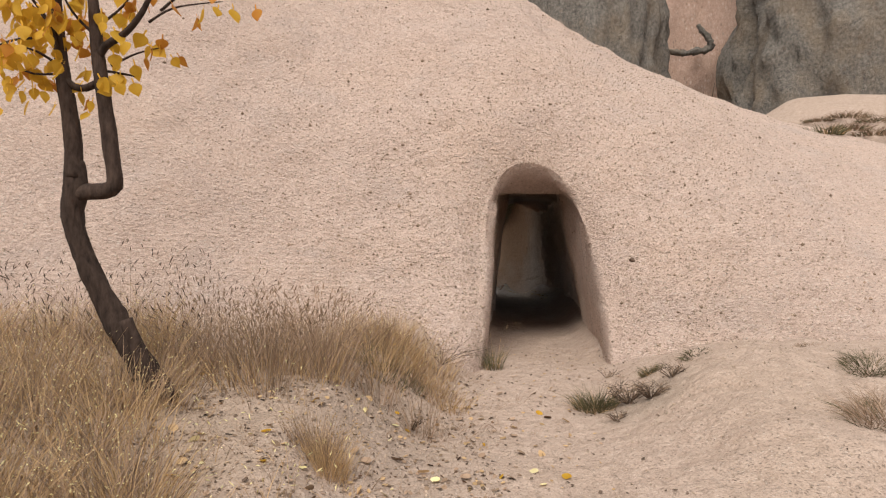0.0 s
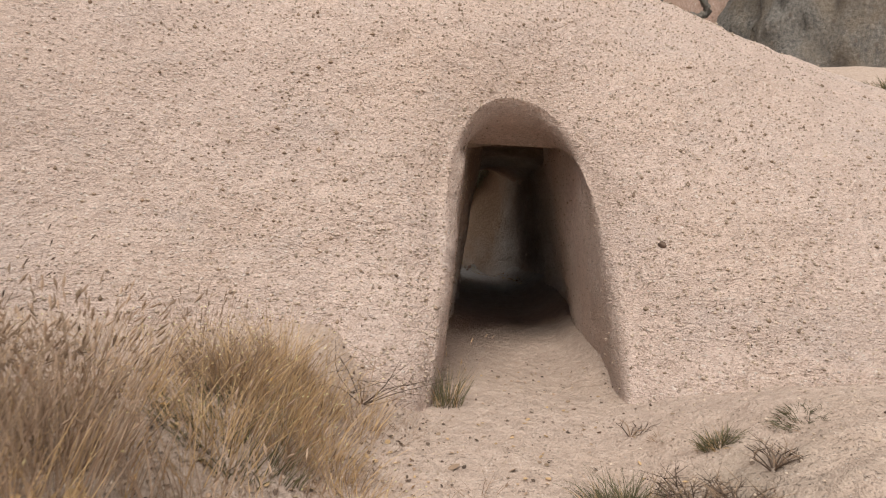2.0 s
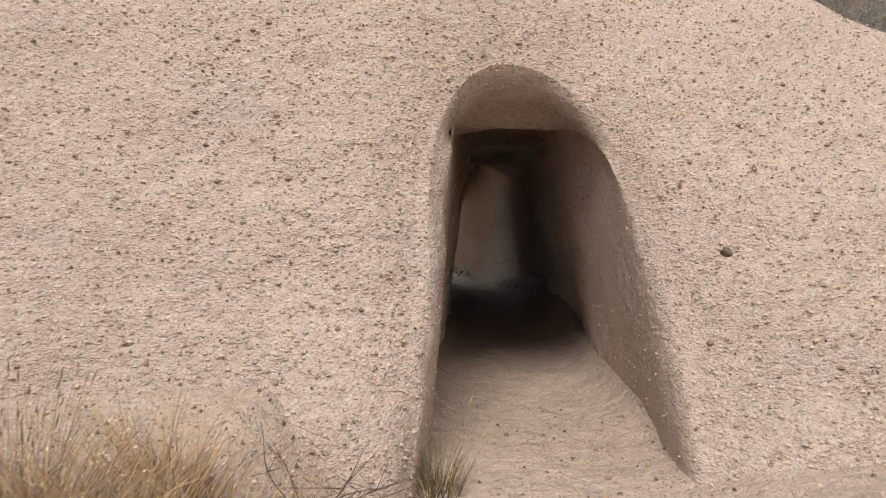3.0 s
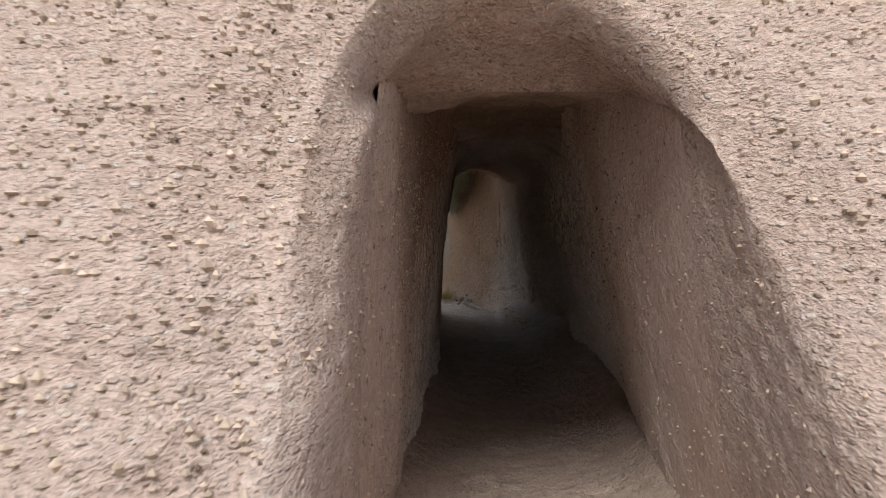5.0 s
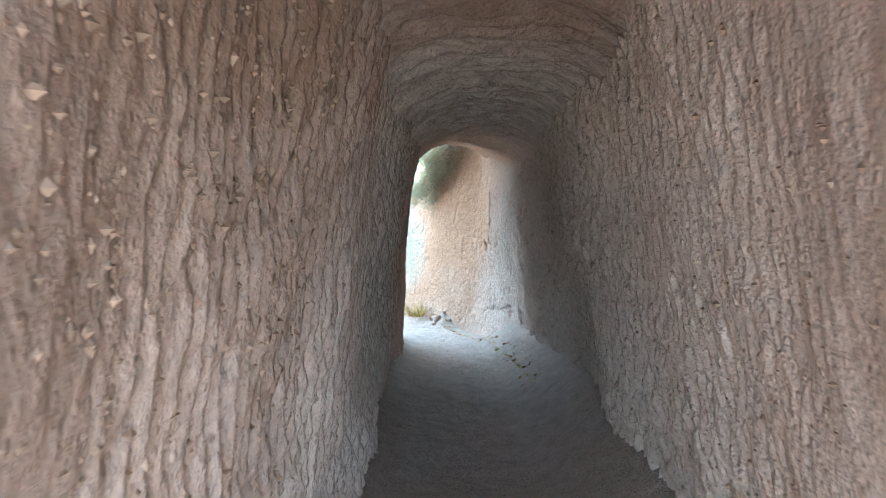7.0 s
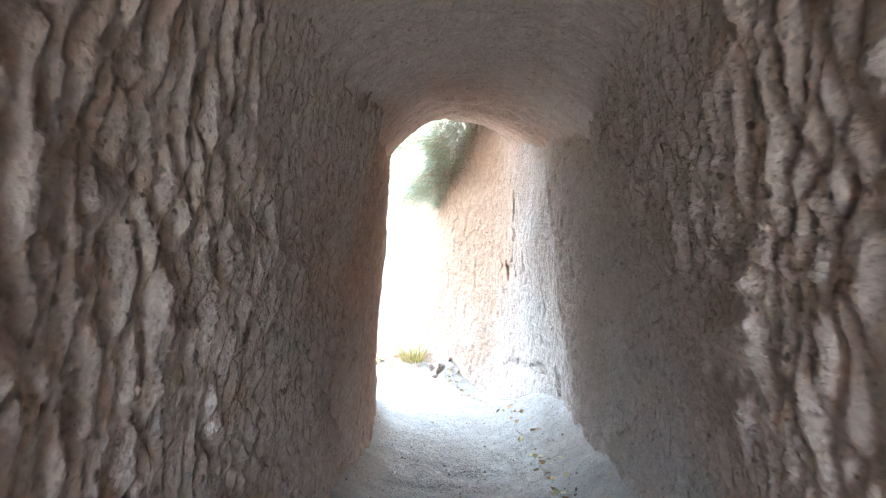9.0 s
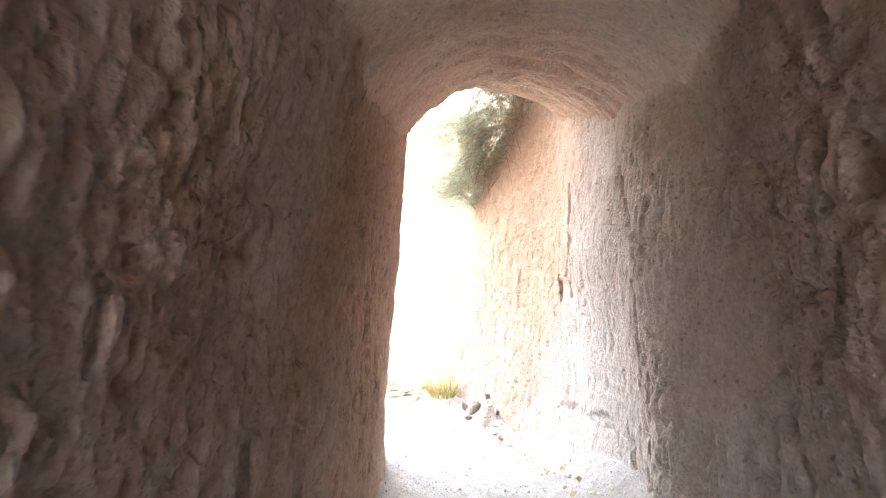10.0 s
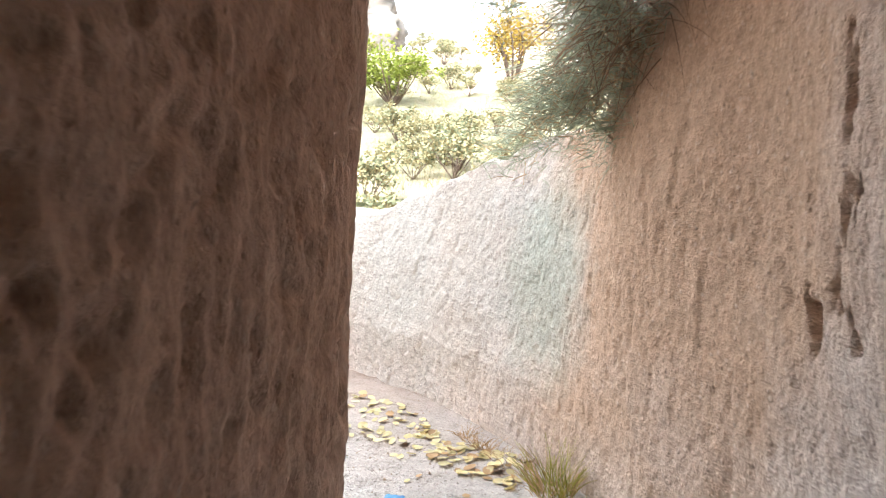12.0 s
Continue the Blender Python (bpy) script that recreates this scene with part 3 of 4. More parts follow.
RP[..., 2] += 0.06 * fbm(RP[..., 0] * 2, RP[..., 1] * 2, RP[..., 2], 3, 231) * smooth(0.7, 1.2, RP[..., 2]) * outside[:, None]
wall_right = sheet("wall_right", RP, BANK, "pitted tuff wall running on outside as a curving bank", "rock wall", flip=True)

# ceiling: flat and square at the mouth, arched at the exit, then up the outer face
yc = np.concatenate([np.arange(LINTEL_Y + 0.49, 17.35, 0.02), np.linspace(17.36, 17.75, 30)])
sx = np.linspace(-1, 1, 90)
CP = np.zeros((len(yc), len(sx), 3))
cl_x, cr_x = LEFT_X(yc) + inset_left(yc, 2.0), RIGHT_X(yc) - inset_right(yc, 2.0)
xm, hw = 0.5 * (cl_x + cr_x), 0.5 * (cr_x - cl_x) + 0.14 + 0.12 * smooth(13.8, 16.0, yc)
arch = 0.05 + 0.17 * smooth(10.8, 12.5, yc) + 0.56 * smooth(13.0, 17.0, yc)
CP[..., 0] = xm[:, None] + hw[:, None] * sx[None]
CP[..., 1] = yc[:, None] + (0.30 + 0.50 * sx[None]) * smooth(14.5, 17.3, yc)[:, None]
arch = arch[:, None] * (1 - 0.25 * smooth(0, 0.6, sx)[None] * smooth(14.3, 16.3, yc)[:, None])
CP[..., 2] = CEIL_Z(yc)[:, None] - arch * np.abs(sx[None]) ** (3.2 - 0.75 * smooth(13, 17, yc)[:, None])
cz = 0.03 * fbm(CP[..., 0] * 1.4, CP[..., 1] * 1.2, 0, 3, 301) + 0.022 * fbm(CP[..., 0] * 5, CP[..., 1] * 10, 0, 4, 305) + 0.012 * vnoise(CP[..., 0] * 9, CP[..., 1] * 24, 0, 309)
CP[..., 2] += cz * smooth(0.49, 0.61, yc - LINTEL_Y)[:, None]
lift = np.clip((yc[:, None] - 17.36) / 0.39, 0, 1)
CP[..., 2] += 2.4 * lift ** 2.2
CP[..., 1] += 0.10 * lift
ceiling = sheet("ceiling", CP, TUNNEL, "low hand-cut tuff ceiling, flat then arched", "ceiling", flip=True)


# ---------------------------------------------------------------- helpers for things
def part(name, bm, mat, parent=None, label="", smooth_faces=True):
    """Links a bmesh as one mesh object, under a thing or on its own."""
    me = bpy.data.meshes.new(name)
    bm.to_mesh(me)
    bm.free()
    me.materials.append(mat)
    if smooth_faces:
        me.polygons.foreach_set("use_smooth", np.ones(len(me.polygons), bool))
    ob = new(name, me)
    ob.parent = parent
    if label:
        ob["label"] = label
    return ob


def raw(name, verts, faces, mats, parent=None, index=None, smooth_faces=False):
    me = bpy.data.meshes.new(name)
    me.from_pydata(verts, [], faces)
    for m in mats:
        me.materials.append(m)
    if index is not None:
        me.polygons.foreach_set("material_index", np.array(index, np.int32))
    if smooth_faces:
        me.polygons.foreach_set("use_smooth", np.ones(len(faces), bool))
    ob = new(name, me)
    ob.parent = parent
    return ob


def tube(bm, pts, radii, sides=10, rough=0.0, seed=0):
    """A tapered, slightly knotty limb along places pts."""
    pts = [Vector(p) for p in pts]
    dense, rad = [], []
    for i in range(len(pts) - 1):
        p0, p1, p2, p3 = pts[max(i - 1, 0)], pts[i], pts[i + 1], pts[min(i + 2, len(pts) - 1)]
        n = max(2, int((p2 - p1).length / 0.04))
        for k in range(n):
            t = k / n
            dense.append(0.5 * (2 * p1 + (p2 - p0) * t + (2 * p0 - 5 * p1 + 4 * p2 - p3) * t * t + (3 * p1 - p0 - 3 * p2 + p3) * t ** 3))
            rad.append(radii[i] * (1 - t) + radii[i + 1] * t)
    dense.append(pts[-1])
    rad.append(radii[-1])
    rings = []
    side = Vector((1, 0.2, 0.1))
    for i, (p, r) in enumerate(zip(dense, rad)):
        d = (dense[min(i + 1, len(dense) - 1)] - dense[max(i - 1, 0)]).normalized()
        side = (side - d * side.dot(d)).normalized()
        up = d.cross(side)
        ring_v = []
        for k in range(sides):
            a = 2 * math.pi * k / sides
            q = r * (1 + rough * noise.noise(Vector((math.cos(a) * 1.5, math.sin(a) * 1.5, i * 0.16 + seed))) + 0.5 * rough * noise.noise(Vector((math.cos(a) * 4, math.sin(a) * 4, i * 0.5 + seed))))
            ring_v.append(bm.verts.new(p + side * (q * math.cos(a)) + up * (q * math.sin(a))))
        rings.append(ring_v)
    for a, b in zip(rings[:-1], rings[1:]):
        for k in range(sides):
            bm.faces.new((a[k], a[(k + 1) % sides], b[(k + 1) % sides], b[k]))
    bm.faces.new(rings[0][::-1])
    bm.faces.new(rings[-1])


GROUND = ground_z(GX, GY)


def gz(x, y):
    """The height of the ground sheet at a place."""
    i = min(max(int(np.searchsorted(gx, x)) - 1, 0), len(gx) - 2)
    j = min(max(int(np.searchsorted(gy, y)) - 1, 0), len(gy) - 2)
    u, v = (x - gx[i]) / (gx[i + 1] - gx[i]), (y - gy[j]) / (gy[j + 1] - gy[j])
    return float((GROUND[i, j] * (1 - v) + GROUND[i, j + 1] * v) * (1 - u) + (GROUND[i + 1, j] * (1 - v) + GROUND[i + 1, j + 1] * v) * u)


class Blades:
    """Gathers bent tapering blades and seed heads into one mesh."""

    def __init__(self, rng):
        self.v, self.f, self.i, self.rng = [], [], [], rng

    def blade(self, base, direction, length, width, droop, mat=0, segments=3, head=None, head_mat=1):
        r = self.rng
        d = Vector(direction).normalized()
        side = d.cross(Vector((r.uniform(-1, 1), r.uniform(-1, 1), 0.1))).normalized()
        p = Vector(base)
        n0 = len(self.v)
        for k in range(segments + 1):
            w = width * (1 - 0.8 * k / segments)
            self.v += [tuple(p - side * w), tuple(p + side * w)]
            p = p + d * (length / segments)
            d = (d + Vector((0, 0, -droop)) + Vector((d.x, d.y, 0)) * droop * 0.6).normalized()
        for k in range(segments):
            a = n0 + 2 * k
            self.f.append((a, a + 1, a + 3, a + 2))
            self.i.append(mat)
        if head:
            hl, hw = head
            tip = Vector(self.v[-1])
            n1 = len(self.v)
            s2 = d.cross(side).normalized()
            mid = tip + d * hl * 0.5
            self.v += [tuple(tip), tuple(mid + side * hw), tuple(mid + s2 * hw), tuple(mid - side * hw), tuple(mid - s2 * hw), tuple(tip + d * hl)]
            for k in range(4):
                a, b = n1 + 1 + k, n1 + 1 + (k + 1) % 4
                self.f += [(n1, a, b), (n1 + 5, b, a)]
                self.i += [head_mat, head_mat]

    def clump(self, x, y, z, radius, count, height, width=0.0022, lean=0.35, droop=0.12, mat=0, heads=0.3, head=(0.035, 0.004), head_mat=1, spread=0.6):
        r = self.rng
        for _ in range(count):
            a, q = r.uniform(0, 2 * math.pi), radius * math.sqrt(r.random())
            bx, by = x + q * math.cos(a), y + q * math.sin(a)
            bz = gz(bx, by) if z is None else z
            aa = a + r.uniform(-1.2, 1.2)
            ln = lean * (spread * q / max(radius, 1e-3) + (1 - spread) * r.random())
            h = height * r.uniform(0.45, 1.1)
            self.blade((bx, by, bz - 0.02), (math.cos(aa) * ln, math.sin(aa) * ln, 1), h, width * r.uniform(0.7, 1.4), droop * r.uniform(0.2, 1.6), mat,
                       head=(head[0] * r.uniform(0.7, 1.4), head[1]) if r.random() < heads else None, head_mat=head_mat)

    def make(self, name, mats, label, category, group="", kind="stuff"):
        ob = raw(name, self.v, self.f, mats, index=self.i)
        return tagged(ob, label, category, group, kind)


# ---------------------------------------------------------------- pebbles in the hillside and on the ground
def pebbles(name, P, N, count, sizes, mat, weight, label, seed):
    """Small angular stones bedded in a surface grid."""
    rng = np.random.default_rng(seed)
    area = np.linalg.norm(np.cross(np.gradient(P, axis=0), np.gradient(P, axis=1)), axis=-1) * weight
    pick = rng.choice(area.size, count, p=(area / area.sum()).ravel())
    c, nn = P.reshape(-1, 3)[pick], N.reshape(-1, 3)[pick]
    c = c + rng.normal(0, 0.01, c.shape) * (1 - np.abs(nn))
    bm = bmesh.new()
    tips = [bm.verts.new(p) for p in ((1, 0, 0), (0, 1, 0), (-1, 0, 0), (0, -1, 0), (0, 0, 1), (0, 0, -1))]
    for k in range(4):  # a double pyramid, knocked out of shape for each stone
        bm.faces.new((tips[k], tips[(k + 1) % 4], tips[4]))
        bm.faces.new((tips[(k + 1) % 4], tips[k], tips[5]))
    bm.verts.index_update()
    base = np.array([v.co[:] for v in bm.verts])
    tris = np.array([[v.index for v in f.verts] for f in bm.faces])
    bm.free()
    s = np.exp(rng.uniform(math.log(sizes[0]), math.log(sizes[1]), count))
    stretch = rng.uniform(0.55, 1.25, (count, 3))
    ang3 = rng.uniform(0, 6.28, (count, 1))
    jit = 1 + rng.uniform(-0.25, 0.25, (count, len(base)))
    V = base[None] * jit[..., None] * stretch[:, None] * s[:, None, None]
    ca, sa = np.cos(ang3), np.sin(ang3)
    V = np.stack([V[..., 0] * ca - V[..., 1] * sa, V[..., 0] * sa + V[..., 1] * ca, V[..., 2]], -1)
    V = V + c[:, None] + nn[:, None] * (0.15 * s)[:, None, None]
    F = tris[None] + (np.arange(count) * len(base))[:, None, None]
    ob = raw(name, V.reshape(-1, 3).tolist(), F.reshape(-1, 3).tolist(), [mat])
    return tagged(ob, label, "pebbles", kind="stuff")


near = np.exp(-((HP[..., 0] - 0.9) / 3.4) ** 2 - ((HP[..., 2] - 1.5) / 2.6) ** 2) * (HP[..., 2] > 0)
pebbles("pebbles", HP, HN, 22000, (0.005, 0.016), STONE, near, "pale angular pebbles bedded in the tuff hillside", 5)
pebbles("pebbles", HP, HN, 420, (0.012, 0.026), STONE_BROWN, near, "larger brown pebbles sticking out of the tuff hillside", 15)
pebbles("dark_pebbles", HP, HN, 3000, (0.003, 0.009), DARKSTONE, near, "dark brown pebbles bedded in the tuff hillside", 6)
MN = -rad
pebbles("mouth_pebbles", MP, MN, 900, (0.003, 0.011), STONE_DULL, (MP[..., 2] > 0).astype(float), "small pale pebbles in the cave mouth", 7)
LN = np.broadcast_to(np.concatenate([nl, np.zeros((len(nl), 1))], 1)[:, None], LP.shape)
RN = np.broadcast_to(np.concatenate([nrm, np.zeros((len(nrm), 1))], 1)[:, None], RP.shape)
pebbles("wall_pebbles", LP, LN, 2400, (0.003, 0.013), STONE_DULL, ((LP[..., 2] > 0) & (LP[..., 2] < 2) & (LP[..., 1] < 11.6)).astype(float), "small pebbles bedded in the passage wall", 8)
pebbles("wall_pebbles", RP, RN, 900, (0.003, 0.011), STONE_DULL, ((RP[..., 2] > 0) & (RP[..., 2] < 2) & (RP[..., 1] < 11.6)).astype(float), "small pebbles bedded in the passage wall", 9)
gsel = (gx > -3.9) & (gx < 4.9)
hsel = (gy > 1.5) & (gy < 22.5)
GP = np.stack([GX, GY, ground_z(GX, GY)], -1)[gsel][:, hsel]
UP = np.broadcast_to(np.array([0.0, 0, 1]), GP.shape)
clear = (np.abs(GP[..., 1] - 4.8) < 3.2) * (0.25 + smooth(0.25, 0.7, np.abs(GP[..., 0] - PATH_X(GP[..., 1]))))
pebbles("gravel", GP, UP, 7000, (0.003, 0.012), STONE, clear, "loose pale gravel scattered over the sandy bank", 10)
pebbles("dark_gravel", GP, UP, 700, (0.003, 0.012), DARKSTONE, clear, "loose dark grit scattered over the sandy bank", 11)
stony = clear * (GP[..., 0] < 0.45) * (GP[..., 0] > -2.2) * (GP[..., 1] > 2.0)
pebbles("gravel", GP, UP, 6000, (0.003, 0.011), STONE_DULL, stony, "coarse crumbled gravel between the dry grass", 13)
pebbles("dark_gravel", GP, UP, 1500, (0.004, 0.013), DARKSTONE, stony, "dark crumbs of earth between the dry grass", 14)
shelf = ((GP[..., 1] > 15.5) & (GP[..., 1] < 20.5) & (GP[..., 0] > 0.3) & (GP[..., 0] < 2.6)).astype(float)
pebbles("gravel", GP, UP, 700, (0.003, 0.011), STONE, shelf, "loose pale gravel on the floor by the exit", 12)

# one large dark knob beside the mouth
bm = bmesh.new()
bmesh.ops.create_icosphere(bm, subdivisions=3, radius=0.032)
for v in bm.verts:
    v.co *= 1 + 0.35 * noise.noise(v.co * 40)
    v.co.z *= 0.8
knob = tagged(part("stone", bm, DARKSTONE), "fist-sized brown stone stuck in the hillside", "stone")
knob.location = HP.reshape(-1, 3)[np.argmin(np.linalg.norm(HP.reshape(-1, 3) - np.array((2.098, 7.806, 1.104)), axis=1))].tolist()

# clods at the foot of the bank past the exit
rng = random.Random(12)
for k in range(16):
    bm = bmesh.new()
    bmesh.ops.create_icosphere(bm, subdivisions=2, radius=1)
    off3 = Vector((k * 3.1, 0, 0))
    for v in bm.verts:
        v.co *= 1 + 0.5 * noise.noise(v.co * 1.3 + off3) + 0.2 * noise.noise(v.co * 4 + off3)
    s = rng.uniform(0.012, 0.045)
    x, y = 1.95 + rng.gauss(0, 0.16), 18.72 + rng.gauss(0, 0.12)
    ob = tagged(part("clod", bm, EARTH), "crumbled grey lump of earth below the bank", "clod", "clods below the bank")
    ob.location, ob.scale = (x, y, max(gz(x, y), -0.1) + s * 0.2), (s * 1.3, s, s * 0.7)
    ob.rotation_euler = (rng.random(), rng.random(), rng.uniform(0, 6))


# ---------------------------------------------------------------- the yellow tree
def leaf_mesh(name, size, mat):
    """A broad pointed leaf, folded a little along its rib, with a stalk."""
    v, f = [(0, 0, 0)], []
    n = 7
    for k in range(n + 1):
        t = k / n
        w = 0.5 * math.sin(math.pi * min(1, t * 1.02) ** 0.72) ** 0.9 * (1 - 0.25 * t)
        for sgn in (-1, 0, 1):
            v.append((sgn * w * size * 0.92, -0.06 * size * abs(sgn) + 0.10 * size * t * t, -size * (0.28 + 0.9 * t)))
    for k in range(n):
        a = 1 + 3 * k
        f += [(a, a + 1, a + 4, a + 3), (a + 1, a + 2, a + 5, a + 4)]
    s = 0.012 * size / 0.08
    b = len(v)
    v += [(-s * 0.3, 0, 0), (s * 0.3, 0, 0), (s * 0.3, 0, -size * 0.3), (-s * 0.3, 0, -size * 0.3)]
    f.append((b, b + 1, b + 2, b + 3))
    me = bpy.data.meshes.new(name)
    me.from_pydata(v, [], f)
    me.polygons.foreach_set("use_smooth", np.ones(len(f), bool))
    me.materials.append(mat)
    return me


K = 0.00355
tree = tagged(new("tree"), "young tree with yellow autumn leaves leaning over dry grass", "tree")
tree.location = (-1.80, 4.42, gz(-1.80, 4.42) - 0.07)


def tp(px, py, depth=0.0):
    """Tree plan: across and up in hundredths of the trunk's drawing, to metres from its foot."""
    return Vector(((px - 292) * K, depth, (705 - py) * K))


bm = bmesh.new()
tube(bm, [tp(300, 735), tp(285, 690), tp(232, 600), tp(180, 510), tp(148, 430), tp(128, 365), tp(133, 318, 0.01), tp(130, 270, 0.02)], [0.105, 0.088, 0.078, 0.070, 0.064, 0.066, 0.076, 0.058], 18, 0.30, 1)
trunk = part("trunk", bm, BARK, tree)
bm = bmesh.new()
tube(bm, [tp(131, 300), tp(128, 250, 0.02), tp(120, 190, 0.03), tp(110, 125, 0.03), tp(100, 50, 0.05), tp(92, -40, 0.06), tp(80, -170, 0.08)], [0.060, 0.054, 0.050, 0.045, 0.036, 0.028, 0.012], 12, 0.12, 3)
part("limb", bm, BARK, tree)
bm = bmesh.new()
tube(bm, [tp(128, 330), tp(150, 324, -0.01), tp(185, 322, -0.02), tp(204, 312, -0.03), tp(202, 280, -0.03), tp(192, 200, -0.03), tp(178, 100, -0.03), tp(170, 20, -0.02), tp(158, -90, 0.0), tp(140, -190, 0.0)],
     [0.058, 0.052, 0.050, 0.052, 0.046, 0.044, 0.040, 0.034, 0.022, 0.010], 12, 0.14, 5)
part("limb", bm, BARK, tree)
bm = bmesh.new()
tube(bm, [tp(178, 95, -0.03), tp(195, 75, -0.06), tp(230, 58, -0.10), tp(262, 28, -0.14), tp(300, -30, -0.18), tp(360, -80, -0.2)], [0.026, 0.024, 0.022, 0.018, 0.012, 0.006], 9, 0.12, 7)
part("branch", bm, BARK, tree)
bm = bmesh.new()
tube(bm, [tp(112, 125, 0.03), tp(132, 142, 0.0), tp(155, 145, -0.02), tp(180, 135, -0.03)], [0.022, 0.021, 0.022, 0.024], 9, 0.15, 9)
part("branch", bm, BARK, tree)
bm = bmesh.new()
tube(bm, [tp(285, 700, -0.06), tp(262, 620, -0.10), tp(232, 540, -0.11)], [0.06, 0.050, 0.040], 10, 0.2, 11)
part("stub", bm, BARK, tree, "broken dead stub at the foot of the trunk")
twigs = [((110, 120), (75, 125), (40, 112)), ((112, 110), (75, 85), (30, 75)), ((105, 80), (95, 40), (60, 0)), ((190, 115), (225, 120), (232, 122)), ((195, 105), (235, 80), (278, 66)), ((100, 60), (60, 20), (10, 20)),
         ((175, 60), (140, 20), (120, -30)), ((90, 30), (40, -30), (-30, -40)), ((280, 10), (330, -20), (440, -20)), ((170, 40), (215, 0), (250, -60)), ((260, 30), (300, 0), (380, -15)), ((60, 60), (10, 60), (-50, 80)), ((100, -20), (60, -80), (20, -120))]
ends, wood = [], []
for k, tw in enumerate(twigs):
    bm = bmesh.new()
    dpt = -0.12 + 0.05 * (k % 6)
    pts = [tp(tw[0][0], tw[0][1], 0.0), tp(tw[1][0], tw[1][1], dpt * 0.6), tp(tw[2][0], tw[2][1], dpt)]
    tube(bm, pts, [0.010, 0.007, 0.003], 6, 0.1, k)
    wood.append((part("twig", bm, BARK, tree), [pts[0].lerp(pts[1], 0.5), pts[1], pts[1].lerp(pts[2], 0.5), pts[2]]))
    ends += [pts[1] * (1 - q) + pts[2] * q for q in (0.1, 0.4, 0.7, 1.0)] + [pts[0] * 0.4 + pts[1] * 0.6]
yellow = [leaf_mesh("leaf", 0.100, LEAF), leaf_mesh("leaf", 0.085, LEAF), leaf_mesh("leaf", 0.115, LEAF)]
orange = leaf_mesh("leaf", 0.092, LEAF_RED)
rng = random.Random(4)
spots = []
for k in range(275):
    if k < 110:
        e = rng.choice(ends)
        spots.append(e + Vector((rng.gauss(0, 0.05), rng.gauss(0, 0.09), rng.gauss(0, 0.04))))
    else:
        spots.append(tp(rng.gauss(110, 70), rng.gauss(35, 65), rng.gauss(-0.02, 0.16)))
for p in [(228, 150), (215, 160), (205, 165), (165, 185), (158, 205), (185, 150), (20, 150), (40, 160), (62, 150), (70, 135), (10, 170), (445, 25), (268, 90), (290, 80), (5, 120), (150, 170)]:
    spots.append(tp(p[0], p[1] - 25, rng.uniform(-0.1, 0.05)))
for k, p in enumerate(spots):
    px, pz = p.x / K + 292, 705 - p.z / K
    if pz > 190 or px < -120 or (px > 215 and pz > 95 and k < 275):
        continue
    holder = min(wood, key=lambda w: min((p - c).length for c in w[1]))[0]
    ob = new("leaf", orange if rng.random() < 0.10 or (px > 230 and rng.random() < 0.5) else rng.choice(yellow))
    ob.parent = holder
    ob.location = p
    ob.rotation_euler = (rng.gauss(0, 0.45), rng.gauss(0, 0.35), rng.uniform(0, 6.28))

# ---------------------------------------------------------------- dry grass before the cave
rng = random.Random(21)
B = Blades(rng)
for k in range(440):  # the thick field on the bank under the tree
    x, y = rng.uniform(-4.4, -0.95), rng.uniform(1.9, 5.7)
    if x > -0.30 - 0.33 * y:
        continue
    B.clump(x, y, None, 0.17, 50, rng.uniform(0.26, 0.46), 0.0027, 0.75, 0.18, 0 if rng.random() < 0.5 else 1, 0.2, (0.012, 0.0034), 2)
for k in range(70):  # thin growth on the gravel up to the rock
    x, y = rng.uniform(-4.0, -0.3), rng.uniform(5.0, 7.0)
    B.clump(x, y, None, 0.12, 12, rng.uniform(0.12, 0.28), 0.0018, 0.9, 0.2, rng.choice((0, 1)), 0.3, (0.02, 0.0035), 2)
for k in range(48):  # a few stalks on the open bank
    x, y = rng.uniform(-2.1, -0.5), rng.uniform(2.6, 4.6)
    B.clump(x, y, None, 0.10, 9, rng.uniform(0.15, 0.36), 0.0018, 0.7, 0.2, rng.choice((0, 1)), 0.4, (0.03, 0.004), 2)
B.make("dry_grass", [STRAW, DULL, FALLEN], "thick straw-coloured dry grass under the tree", "grass")
B = Blades(rng)
for k in range(30):
    x, y = -1.2 + rng.gauss(0, 0.38), 5.05 + rng.gauss(0, 0.3)
    B.clump(x, y, None, 0.13, 42, rng.uniform(0.38, 0.62), 0.0025, 0.6, 0.12, 0, 0.6, (0.05, 0.0055), 1)
B.clump(-1.2, 4.9, None, 0.5, 500, 0.32, 0.0022, 0.6, 0.15, 2, 0.1)
B.make("tall_grass", [DULL, DULL, STRAW], "tall grey-brown dry grass with feathery seed heads", "grass")
B = Blades(rng)
for k in range(52):
    x, y = -0.42 + rng.gauss(0, 0.24), 5.95 + rng.gauss(0, 0.28)
    B.clump(x, y, None, 0.12, 46, rng.uniform(0.24, 0.46), 0.0022, 0.85, 0.2, 0 if rng.random() < 0.7 else 1, 0.14, (0.012, 0.003), 3)
B.clump(-0.9, 6.35, None, 0.10, 90, 0.42, 0.0018, 0.4, 0.08, 1, 0.5, (0.05, 0.004), 1)
B.clump(-0.55, 5.6, None, 0.3, 420, 0.16, 0.003, 0.9, 0.2, 2, 0.0)
B.make("straw_tussock", [STRAW, DULL, GREEN, FALLEN], "golden dry tussock with a few green blades at its foot", "grass")
B = Blades(rng)
